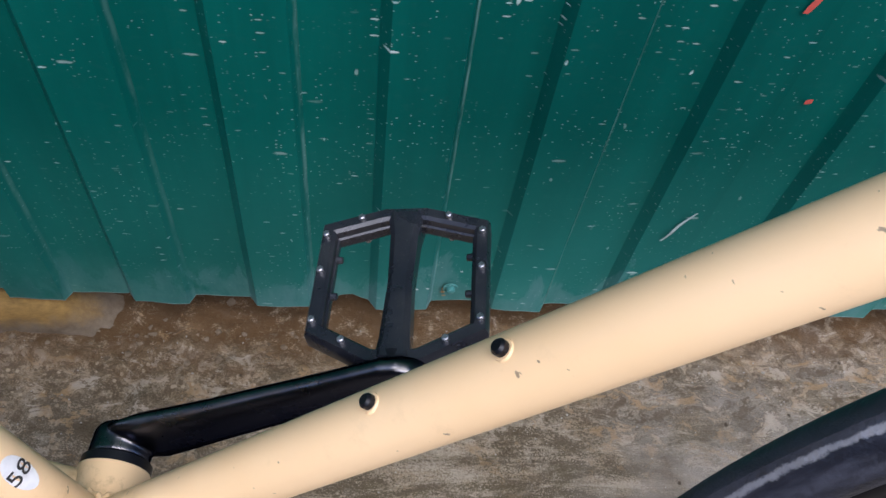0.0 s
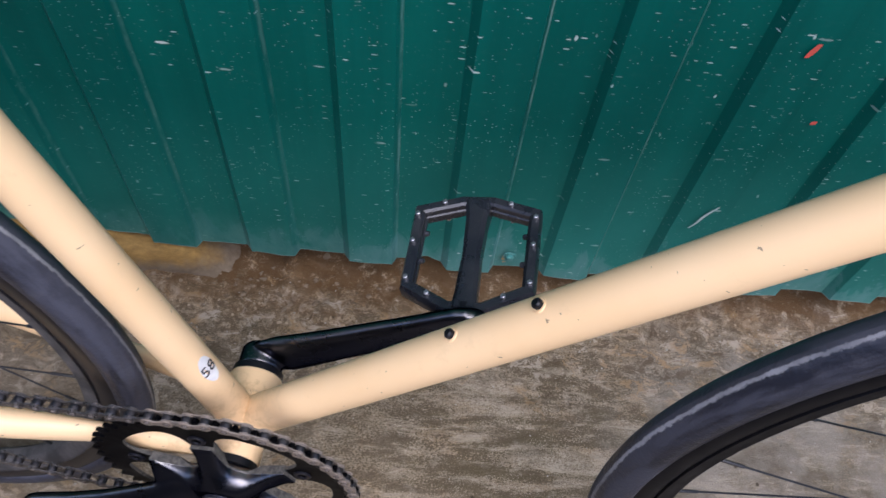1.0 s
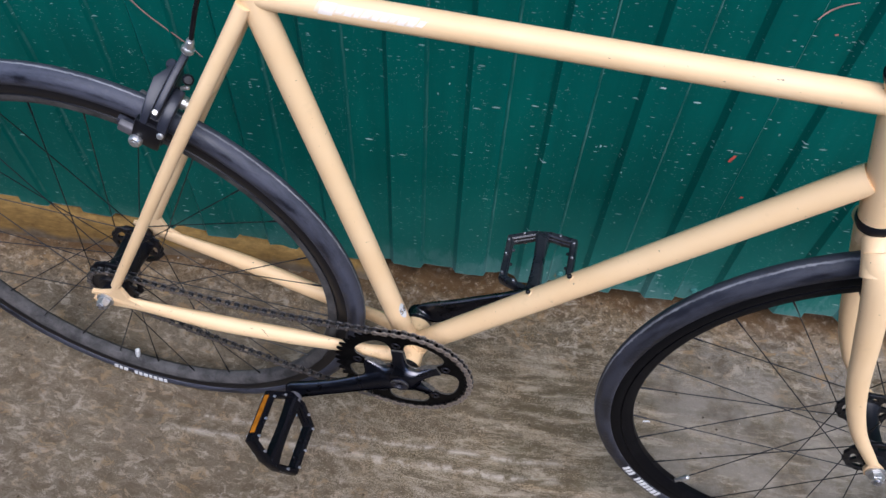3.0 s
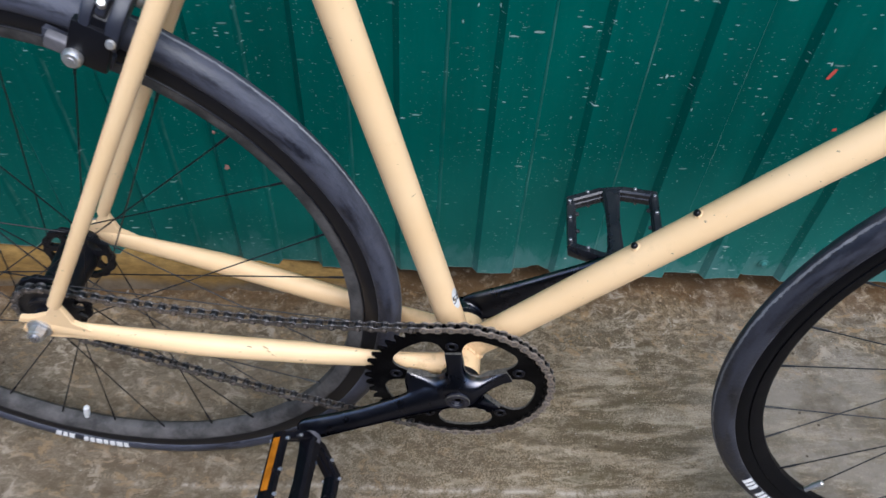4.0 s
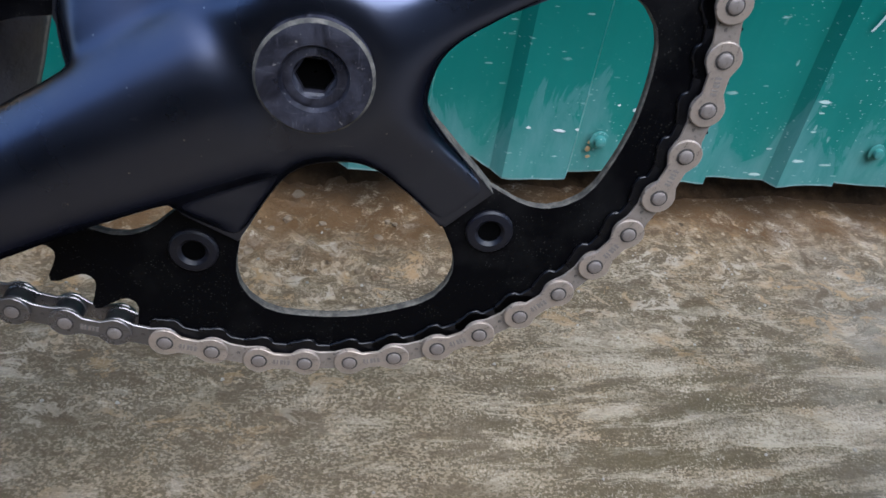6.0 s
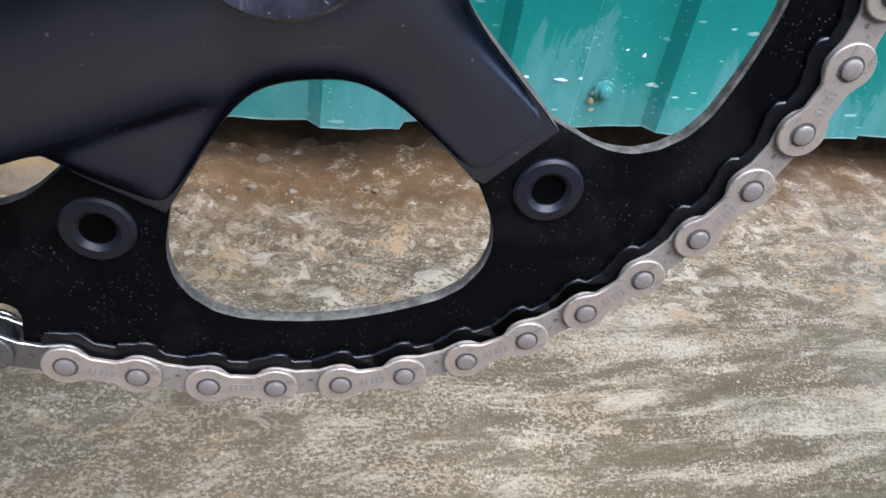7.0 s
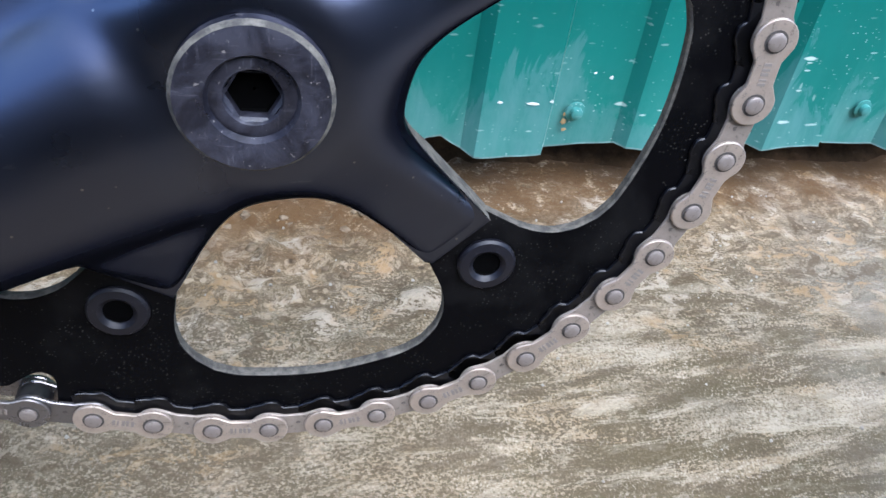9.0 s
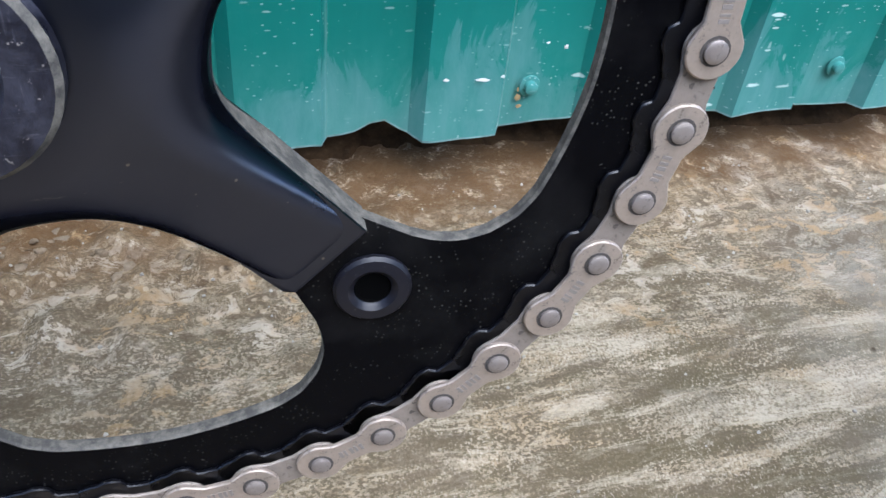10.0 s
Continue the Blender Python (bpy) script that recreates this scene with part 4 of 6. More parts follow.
def stays():
    for s in (-1, 1):
        bm = bmesh.new()
        ctrl = [(-0.012, s * 0.021, 0.2878), (-0.050, s * 0.0275, 0.2930), (-0.092, s * 0.0320, 0.2990), (-0.155, s * 0.0395, 0.3080), (-0.265, s * 0.0530, 0.3235), (-0.396, s * 0.0615, 0.3412)]
        pts = curve_points(ctrl, 6)
        n = len(pts)
        wide = lerp_list([0.0125, 0.0125, 0.0120, 0.0122, 0.0122, 0.0105], n)
        thick = lerp_list([0.0110, 0.0088, 0.0062, 0.0108, 0.0110, 0.0042], n)
        sweep(bm, pts, list(zip(wide, thick)), 22)
        part("chain_stay", bm, CREAM, bicycle)
        bm = bmesh.new()
        ctrl = [(-0.1615, s * 0.0115, 0.819), (-0.1745, s * 0.0185, 0.792), (-0.2045, s * 0.0295, 0.733), (-0.2485, s * 0.0400, 0.648), (-0.3115, s * 0.0510, 0.522), (-0.384, s * 0.0615, 0.377)]
        pts = curve_points(ctrl, 6)
        sweep(bm, pts, lerp_list([0.0078, 0.0080, 0.0080, 0.0076, 0.0070, 0.0064], len(pts)), 20)
        part("seat_stay", bm, CREAM, bicycle)
        # track end with a slot open to the back
        bm = bmesh.new()
        out = [(-0.356, 0.3440), (-0.372, 0.3525), (-0.378, 0.374), (-0.387, 0.377), (-0.396, 0.362), (-0.412, 0.3555), (-0.424, 0.3535), (-0.426, 0.3475), (-0.400, 0.3475), (-0.3975, 0.3422), (-0.400, 0.3368), (-0.426, 0.3368), (-0.424, 0.3300), (-0.400, 0.3275), (-0.380, 0.3290), (-0.356, 0.3290)]
        slab(bm, out, s * 0.0585, s * 0.0645, 0.0008)
        part("track_end", bm, CREAM, bicycle)
    bm = bmesh.new()
    sweep(bm, [(-0.2390, -0.036, 0.667), (-0.2410, 0, 0.672), (-0.2390, 0.036, 0.667)], 0.0058, 16)
    part("brake_bridge", bm, CREAM, bicycle)


stays()


def paint_chips():
    """Dark scars on the chain stay where the chain has slapped it."""
    xs = (-0.396, -0.265, -0.155, -0.092)
    for x, up, l, tilt in ((-0.220, 30, 0.0075, 8), (-0.209, 58, 0.0050, 10), (-0.1915, 55, 0.0100, 40), (-0.1890, 40, 0.0070, 36), (-0.1850, 25, 0.0060, 30), (-0.160, 8, 0.0045, 5)):
        zc = float(np.interp(x, xs, (0.3412, 0.3235, 0.3080, 0.2990)))
        yc = -float(np.interp(x, xs, (0.0615, 0.0530, 0.0395, 0.0320)))
        a = radians(up)
        chip = bmesh.new()
        box(chip, (-l / 2, -0.0008, -0.00045), (l / 2, 0.0006, 0.00045), 0.0003)
        ob = part("paint_chip", chip, SCAR, bicycle, "dark chip in the paint", flat=True)
        ob.matrix_local = pose(x, yc - 0.0104 * math.cos(a), zc + 0.0122 * math.sin(a), -up, tilt, 0)


paint_chips()


def bottle_bosses():
    up = Vector((-DT.z, 0, DT.x))
    for k in (0.2295, 0.2925):
        p = BB + DT * k + up * 0.0146
        bm = bmesh.new()
        sweep(bm, [p, p + up * 0.0012], [0.0044, 0.0040], 16, up=(0, 1, 0))
        boss = part("bottle_boss", bm, CREAM, bicycle)
        bm = bmesh.new()
        sweep(bm, [p + up * 0.001, p + up * 0.0035, p + up * 0.0046], [0.0031, 0.0031, 0.0022], 16)
        part("bolt", bm, BLACK, boss, "black bolt")


bottle_bosses()


def prints():
    """White lettering on the top tube as plain bars, and the size sticker on the seat tube."""
    a, b = Vector((-0.150, 0, 0.8248)), Vector((0.398, 0, 0.8330))
    d = (b - a).normalized()
    up = Vector((-d.z, 0, d.x))
    random.seed(5)

    def wrap(name, x0, x1, t0, t1, material, parent, r=0.01275):
        bm = bmesh.new()
        rows = []
        for i in range(9):
            t = radians(t0 + (t1 - t0) * i / 8)
            off = up * (r * math.sin(t)) + Vector((0, -r * math.cos(t), 0))
            lean = d * (0.004 * (i / 8 - 0.5))
            rows.append((bm.verts.new(a + d * x0 + off + lean), bm.verts.new(a + d * x1 + off + lean)))
        for p, q in zip(rows, rows[1:]):
            bm.faces.new((p[0], p[1], q[1], q[0]))
        return part(name, bm, material, parent)

    tagged(wrap("print_band", 0.056, 0.147, 8, 50, HAZE, bicycle, 0.01268), "faded pale print")
    x = 0.060
    for k, w in enumerate((0.013, 0.0060, 0.0066, 0.0042, 0.0070, 0.0056, 0.0062, 0.0044, 0.0066, 0.0062, 0.0058)):
        tall = 26 if k == 0 else (15, 12, 17)[k % 3]
        tagged(wrap("print_bar", x, x + w, 27 - tall, 27 + tall, FADED, bicycle), "faded white print")
        x += w + 0.0022
    # size sticker
    bm = bmesh.new()
    side = Vector((ST.z, 0, -ST.x))
    n = 20

    def on_tube(u, v, r):
        t = radians(u)
        return BB + ST * v + side * (r * math.sin(t)) + Vector((0, -r * math.cos(t), 0))

    mid = bm.verts.new(on_tube(74, 0.0885, 0.01455))
    rim = [bm.verts.new(on_tube(74 + 24 * math.cos(2 * math.pi * k / n), 0.0885 + 0.0140 * math.sin(2 * math.pi * k / n), 0.01452)) for k in range(n)]
    for k in range(n):
        bm.faces.new((mid, rim[k], rim[(k + 1) % n]))
    sticker = part("size_sticker", bm, WHITE, bicycle, "white size sticker")
    cu = bpy.data.curves.new("size_digits", "FONT")
    cu.body, cu.size, cu.align_x, cu.align_y, cu.extrude = "58", 0.0130, "CENTER", "CENTER", 0.0001
    text = new("size_digits_source", cu)
    bpy.context.view_layer.update()
    me = text.to_mesh()
    bm = bmesh.new()
    bm.from_mesh(me)
    text.to_mesh_clear()
    bpy.data.objects.remove(text)
    for v in bm.verts:
        v.co = on_tube(74 + math.degrees(v.co.x / 0.0146), 0.0885 + v.co.y, 0.01475 + v.co.z)
    part("size_digits", bm, INK, sticker, "dark printed digits")


prints()


# ---- wheels ----
def wheel(centre, lean, turn, name, rear):
    """Rim with its tyre, hub, spokes and valve, built round the origin of a frame at centre."""
    m = Matrix.Translation(centre) @ pose(0, 0, 0, lean, 0, turn)
    ro = 0.3185
    bm = bmesh.new()
    prof = [(ro, -0.0105), (ro + 0.002, -0.0108), (ro - 0.0005, -0.0112), (ro - 0.010, -0.0112), (ro - 0.0125, -0.0098), (ro - 0.0132, -0.0112), (ro - 0.0235, -0.0092), (ro - 0.0280, -0.0050), (ro - 0.0290, 0.0),
            (ro - 0.0280, 0.0050), (ro - 0.0235, 0.0092), (ro - 0.0132, 0.0112), (ro - 0.0125, 0.0098), (ro - 0.010, 0.0112), (ro - 0.0005, 0.0112), (ro + 0.002, 0.0108), (ro, 0.0105), (ro - 0.003, 0.0)]
    ring_lathe(bm, prof, (0, 0, 0), 120)
    w = part(name, bm, DUSTY_RIM if rear else RIM, bicycle, "black alloy rim with a thin tyre")
    w.matrix_local = m
    # tyre: rounder tread, flatter walls, a fine wear step on each shoulder
    bm = bmesh.new()
    rc = WHEEL_R - TUBE
    prof = []
    for k in range(24):
        a = 2 * math.pi * k / 24
        r = TUBE * (1 + (0.035 if abs(math.sin(a)) < 0.35 and math.cos(a) > 0 else 0) - (0.10 if math.cos(a) < -0.6 else 0))
        prof.append((rc + r * math.cos(a), r * math.sin(a) * 0.96))
    ring_lathe(bm, prof, (0, 0, 0), 144)
    part("tyre", bm, DUSTY_RUBBER if rear else RUBBER, w, "worn dusty black road tyre", sharp=60)
    # print on the wall of the tyre, as bars
    start = radians(251.8) if rear else radians(216.0)
    a = start
    random.seed(7)
    for k in range(11):
        wid = random.choice((0.018, 0.021, 0.024))
        if k != 3:
            bm = bmesh.new()
            rows = [[bm.verts.new((r * math.cos(t), y, r * math.sin(t))) for t in (a, a + wid)] for r, y in ((WHEEL_R - 0.0215, -0.0132), (WHEEL_R - 0.0180, -0.0141), (WHEEL_R - 0.0145, -0.0144), (WHEEL_R - 0.0108, -0.0142))]
            for p, q in zip(rows, rows[1:]):
                bm.faces.new((p[0], p[1], q[1], q[0]))
            part("print_bar", bm, WHITE, w, "white tyre print")
        a += wid + 0.006
    # hub
    bm = bmesh.new()
    if rear:
        prof = [(0.0075, -0.058), (0.0110, -0.056), (0.0110, -0.050), (0.0170, -0.049), (0.0170, -0.036), (0.0215, -0.0345), (0.0215, -0.0290), (0.0200, -0.0285), (0.0205, -0.0220), (0.0190, 0.0),
                (0.0205, 0.0220), (0.0200, 0.0285), (0.0215, 0.0290), (0.0215, 0.0345), (0.0170, 0.036), (0.0170, 0.049), (0.0110, 0.050), (0.0110, 0.056), (0.0075, 0.058)]
        fy, fr = 0.0318, 0.0335
    else:
        prof = [(0.0070, -0.049), (0.0120, -0.048), (0.0130, -0.039), (0.0190, -0.0370), (0.0190, -0.0332), (0.0180, -0.0310), (0.0140, -0.0240), (0.0125, 0.0),
                (0.0140, 0.0240), (0.0180, 0.0310), (0.0190, 0.0332), (0.0190, 0.0370), (0.0130, 0.039), (0.0120, 0.048), (0.0070, 0.049)]
        fy, fr = 0.0347, 0.0310
    lathe(bm, prof, (0, 0, 0), 40)
    core = 0.0200 if rear else 0.0178
    for s in (-1, 1):
        # outer band of the flange, scalloped round the spoke holes, on seven webs
        band = [((fr + 0.0036 + 0.0009 * math.cos(14 * t)) * math.cos(t), (fr + 0.0036 + 0.0009 * math.cos(14 * t)) * math.sin(t)) for t in (2 * math.pi * k / 112 for k in range(112))]
        slab(bm, band, s * fy - 0.0022, s * fy + 0.0022, 0.0006, circle(0, 0, fr - 0.0042, 112))
        for k in range(7):
            t = 2 * math.pi * (k + 0.25) / 7
            u, q = Vector((math.cos(t), math.sin(t))), Vector((-math.sin(t), math.cos(t)))
            web = [u * core + q * 0.0058, u * (core + fr) * 0.5 + q * 0.0030, u * (fr - 0.0030) + q * 0.0062, u * (fr - 0.0030) - q * 0.0062, u * (core + fr) * 0.5 - q * 0.0030, u * core - q * 0.0058]
            slab(bm, [tuple(p) for p in web], s * fy - 0.0019, s * fy + 0.0019)
        for k in range(14):
            t = 2 * math.pi * (k + (0.5 if s > 0 else 0)) / 14
            lathe(bm, [(0.0018, s * fy - 0.0030), (0.0018, s * fy + 0.0030)], (fr * math.cos(t), 0, fr * math.sin(t)), 6)
    part("hub", bm, BLACK, w, "black large-flange hub")
    # spokes, laced three-cross
    count, phase = 28, 0.62 if rear else 0.03
    for k in range(count):
        s = -1 if k % 2 else 1
        lead = 1 if (k // 2) % 2 else -1
        t_rim = 2 * math.pi * (k + phase) / count
        t_hub = t_rim + lead * radians(66)
        a = Vector((fr * math.cos(t_hub), s * (fy + 0.002 * lead), fr * math.sin(t_hub)))
        rr = ro - 0.028
        b = Vector((rr * math.cos(t_rim), s * 0.0015, rr * math.sin(t_rim)))
        bm = bmesh.new()
        sweep(bm, [a, a.lerp(b, 0.93), a.lerp(b, 0.935), b], [0.0007, 0.0007, 0.0012, 0.0012], 6)
        part("spoke", bm, BLACK, w)
    # valve
    tv = math.atan2(0.067 - 0.3422, -0.4640 + 0.4068) if rear else math.atan2(0.111 - 0.342, 0.414 - 0.598)
    d = Vector((math.cos(tv), 0, math.sin(tv)))
    bm = bmesh.new()
    sweep(bm, [d * (ro - 0.022), d * (ro - 0.0245), d * (ro - 0.0246), d * (ro - 0.036), d * (ro - 0.0362), d * (ro - 0.050), d * (ro - 0.052)],
          [0.0055, 0.0055, 0.0030, 0.0030, 0.0040, 0.0038, 0.0022], 12)
    part("valve", bm, WHITE if rear else SILVER, w, "pale valve stem with a cap")
    return w


rear_wheel = wheel(REAR, 0, 0, "rear_wheel", True)
front_wheel = wheel(FRONT, -2.6, 1.6, "front_wheel", False)


def axle_nuts(w, y, side_r):
    for s in (-1, 1):
        bm = bmesh.new()
        lathe(bm, [(0.0118, s * y), (0.0118, s * (y + 0.0022)), (0.0085, s * (y + 0.0024))], (0, 0, 0), 24)
        hexagon(bm, (0, 0), 0.0150, s * (y + 0.0024), s * (y + 0.0105))
        lathe(bm, [(0.0072, s * (y + 0.0100)), (0.0072, s * (y + 0.0128)), (0.0056, s * (y + 0.0130))], (0, 0, 0), 20)
        part("axle_nut", bm, SILVER, w, "silver axle nut")
        bm = bmesh.new()
        lathe(bm, [(0.0048, s * (y - 0.02)), (0.0048, s * (y + 0.0150)), (0.0040, s * (y + 0.0156))], (0, 0, 0), 16)
        part("axle_end", bm, STUD, w, "dark axle end")


axle_nuts(rear_wheel, 0.0648, 0)
axle_nuts(front_wheel, 0.0555, 0)


def cog(teeth, centre, y, w):
    bm = bmesh.new()
    r = 0.0127 / (2 * math.sin(math.pi / teeth))
    out = []
    for k in range(teeth):
        for f, q in ((0.0, -0.0040), (0.16, -0.0036), (0.32, 0.0002), (0.44, 0.0042), (0.56, 0.0042), (0.68, 0.0002), (0.84, -0.0036)):
            t = 2 * math.pi * (k + f) / teeth
            out.append(((r + q) * math.cos(t), (r + q) * math.sin(t)))
    hole = [(0.018 * math.cos(2 * math.pi * i / len(out)), 0.018 * math.sin(2 * math.pi * i / len(out))) for i in range(len(out))]
    slab(bm, out, y - 0.0015, y + 0.0015, 0, hole)
    lathe(bm, [(0.0175, y - 0.006), (0.0200, y - 0.006), (0.0200, y + 0.006), (0.0175, y + 0.006)], (0, 0, 0), 24)
    part("cog", bm, ROLLER, w, "dark oily cog")


cog(16, REAR, CHAIN_Y, rear_wheel)


# ---- fork and headset ----
def build_fork():
    d = (HEAD_HI - HEAD_LO).normalized()
    bm = bmesh.new()
    low = HEAD_LO - d * 0.012
    sweep(bm, [low - d * 0.020, low + d * 0.004], [0.0170, 0.0180], 28)
    sweep(bm, curve_points([low - d * 0.022 + Vector((0.002, -0.040, -0.010)), low - d * 0.012 + Vector((0, -0.020, 0.0)), low - d * 0.010, low - d * 0.012 + Vector((0, 0.020, 0.0)), low - d * 0.022 + Vector((0.002, 0.040, -0.010))], 6),
          [(0.0125, 0.0140)] * 25, 20, up=(1, 0, 0))
    fork = part("fork", bm, CREAM, bicycle)
    c = FRONT
    for s in (-1, 1):
        bm = bmesh.new()
        ctrl = [low - d * 0.010 + Vector((0, s * 0.026, 0)), low - d * 0.035 + Vector((0.003, s * 0.0415, 0)), (0.4875, s * 0.0450 - 0.002, 0.5750), (0.5150, s * 0.0485 - 0.005, 0.4870), (0.5480, s * 0.0505 - 0.009, 0.4150), (0.5880, c.y + s * 0.0515, 0.3600)]
        pts = curve_points(ctrl, 7)
        a = lerp_list([0.0140, 0.0145, 0.0135, 0.0115, 0.0092, 0.0070], len(pts))
        b = lerp_list([0.0105, 0.0110, 0.0105, 0.0095, 0.0080, 0.0062], len(pts))
        sweep(bm, pts, list(zip(a, b)), 22)
        blade = part("fork_blade", bm, CREAM, fork)
        bm = bmesh.new()
        x, z = c.x, c.z
        out = [(x - 0.014, z + 0.022), (x - 0.004, z + 0.020), (x + 0.009, z + 0.008), (x + 0.011, z - 0.004), (x + 0.004, z - 0.011), (x - 0.007, z - 0.011), (x - 0.012, z - 0.002)]
        slab(bm, out, c.y + s * 0.0492, c.y + s * 0.0552, 0.0008)
        part("fork_end", bm, CREAM, fork)
    for name, base, sgn in (("headset_cup", HEAD_LO, -1), ("headset_cup", HEAD_HI, 1)):
        bm = bmesh.new()
        e = d * sgn
        sweep(bm, [base - e * 0.001, base + e * 0.001, base + e * 0.0055, base + e * 0.0058, base + e * 0.0110, base + e * 0.0125], [0.0190, 0.0202, 0.0205, 0.0190, 0.0190, 0.0175], 32)
        part(name, bm, BLACK, bicycle, "black headset cup")


build_fork()


# ---- seat clamp, post and rear brake ----
def seat_cluster():
    top = SEAT_TOP
    bm = bmesh.new()
    sweep(bm, [top - ST * 0.004, top - ST * 0.0035, top + ST * 0.0125, top + ST * 0.0135], [0.0155, 0.0182, 0.0182, 0.0160], 32)
    back = -Vector((ST.z, 0, -ST.x))
    for s in (-1, 1):
        c = top + back * 0.0215 + Vector((0, s * 0.0065, 0)) + ST * 0.005
        sweep(bm, [c - Vector((0, 0.0045, 0)), c + Vector((0, 0.0045, 0))], [(0.0078, 0.0078)] * 2, 16, up=(0, 0, 1))
    clamp = part("seat_clamp", bm, BLACK, bicycle, "black seat clamp")
    c = top + back * 0.0215 + ST * 0.005
    bm = bmesh.new()
    sweep(bm, [c + Vector((0, -0.0108, 0)), c + Vector((0, -0.0150, 0)), c + Vector((0, -0.0156, 0))], [0.0044, 0.0044, 0.0036], 14, up=(0, 0, 1))
    part("bolt", bm, SILVER, clamp, "silver clamp bolt")
    bm = bmesh.new()
    sweep(bm, [top, top + ST * 0.16], [0.0132, 0.0132], 28)
    part("seat_post", bm, BLACK, bicycle, "black seat post")


seat_cluster()


def brake():
    """Side-pull caliper: a long cable arm in the slot between two body plates, reaching over the tyre."""
    tang, rad = Vector((0.916, 0, -0.400)), Vector((0.400, 0, 0.916))

    def at(n, y, w):
        return REAR + tang * n + rad * w + Vector((0, y, 0))

    def plate(name, outline, n0, n1, parent, material=CALIPER, bevel=0.0014, label=""):
        """An outline in the plane across the wheel, thickened along it; n0 may change with y."""
        bm = bmesh.new()
        back = [bm.verts.new(at(n0(y) if callable(n0) else n0, y, w)) for y, w in outline]
        front = [bm.verts.new(at(n1, y, w)) for y, w in outline]
        k = len(outline)
        bm.faces.new(back)
        bm.faces.new(front)
        for i in range(k):
            bm.faces.new((back[i], back[(i + 1) % k], front[(i + 1) % k], front[i]))
        bmesh.ops.recalc_face_normals(bm, faces=bm.faces)
        hard = [e for e in bm.edges if e.calc_face_angle(0) > radians(35)]
        bmesh.ops.bevel(bm, geom=hard, offset=bevel, segments=2, affect="EDGES", profile=0.5)
        return part(name, bm, material, parent, label, sharp=40)

    def rod(name, a, b, radii, parent, material, label):
        bm = bmesh.new()
        a, b = Vector(a), Vector(b)
        sweep(bm, [a.lerp(b, f) for f, _ in radii], [r for _, r in radii], 16, up=(0, 0.3, 1))
        return part(name, bm, material, parent, label)

    body = plate("brake_caliper", [(0.016, 0.3925), (-0.004, 0.3850), (-0.022, 0.3740), (-0.0345, 0.3610), (-0.0375, 0.3480), (-0.0370, 0.3300), (-0.0290, 0.3280), (-0.0270, 0.3460), (-0.0120, 0.3590), (0.014, 0.3680)],
                 lambda y: float(np.interp(y, (-0.04, -0.024, -0.004, 0.016), (-0.0205, -0.0250, -0.0275, -0.0165))), -0.0138, bicycle)
    tagged(body, "dark grey side-pull brake caliper over the rear tyre")
    plate("body_plate", [(0.002, 0.3780), (-0.014, 0.3790), (-0.026, 0.3720), (-0.0355, 0.3600), (-0.0375, 0.3480), (-0.0365, 0.3360), (-0.0290, 0.3340), (-0.0265, 0.3480), (-0.0120, 0.3600), (0.004, 0.3620)], -0.0036, 0.0070, body)
    plate("cable_arm", [(0.0285, 0.4120), (0.014, 0.4060), (-0.008, 0.3960), (-0.024, 0.3830), (-0.0340, 0.3710), (-0.0365, 0.3620), (-0.0320, 0.3570), (-0.0200, 0.3650), (-0.004, 0.3790), (0.014, 0.3900), (0.0270, 0.3990)], -0.0122, -0.0052, body)
    plate("rear_plate", [(-0.004, 0.3720), (-0.022, 0.3660), (-0.0330, 0.3560), (-0.0350, 0.3440), (-0.028, 0.3440), (-0.010, 0.3580)], -0.0150, -0.0020, body, BLACK, 0.0008)
    # lower arm that carries the near pad, and its fellow beyond the wheel
    for s in (-1, 1):
        plate("pad_arm", [(s * 0.0375, 0.3500), (s * 0.0380, 0.3300), (s * 0.0360, 0.3130), (s * 0.0300, 0.3130), (s * 0.0295, 0.3320), (s * 0.0285, 0.3500)], -0.0262, 0.0040 if s < 0 else -0.006, body, BLACK if s < 0 else CALIPER, 0.0016)
        plate("brake_pad", [(s * 0.0150, 0.3185), (s * 0.0215, 0.3190), (s * 0.0215, 0.3065), (s * 0.0150, 0.3060)], -0.0480, 0.0040, body, RUBBER, 0.001, "black rubber brake pad")
        plate("pad_holder", [(s * 0.0215, 0.3215), (s * 0.0285, 0.3190), (s * 0.0285, 0.3080), (s * 0.0215, 0.3050)], -0.0440, -0.0020, body, GREY, 0.0016, "dusty grey pad holder")
        rod("pad_bolt", at(-0.0195, s * 0.0280, 0.3185), at(-0.0195, s * 0.0450, 0.3200), [(0, 0.0040), (0.55, 0.0040), (0.56, 0.0072), (0.80, 0.0072), (0.94, 0.0055), (0.95, 0.0030), (1.0, 0.0028)], body, SILVER, "silver pad bolt")
    plate("far_arm", [(0.014, 0.3880), (0.030, 0.3760), (0.0385, 0.3560), (0.0380, 0.3440), (0.029, 0.3460), (0.022, 0.3600), (0.006, 0.3680)], -0.0200, -0.0060, body)
    rod("arm_bolt", at(-0.0090, -0.0330, 0.3685), at(-0.0090, -0.0365, 0.3735), [(0, 0.0033), (0.8, 0.0033), (1.0, 0.0024)], body, SILVER, "small silver bolt")
    rod("plate_bolt", at(0.0030, -0.0355, 0.3430), at(0.0030, -0.0410, 0.3450), [(0, 0.0036), (0.8, 0.0036), (1.0, 0.0026)], body, SILVER, "small silver bolt")
    rod("pivot_bolt", at(-0.004, 0, 0.3640), at(0.0160, 0, 0.3625), [(0, 0.0040), (0.45, 0.0040), (0.46, 0.0080), (0.72, 0.0080), (0.74, 0.0062), (1.0, 0.0062)], body, SILVER, "silver pivot bolt and nuts")
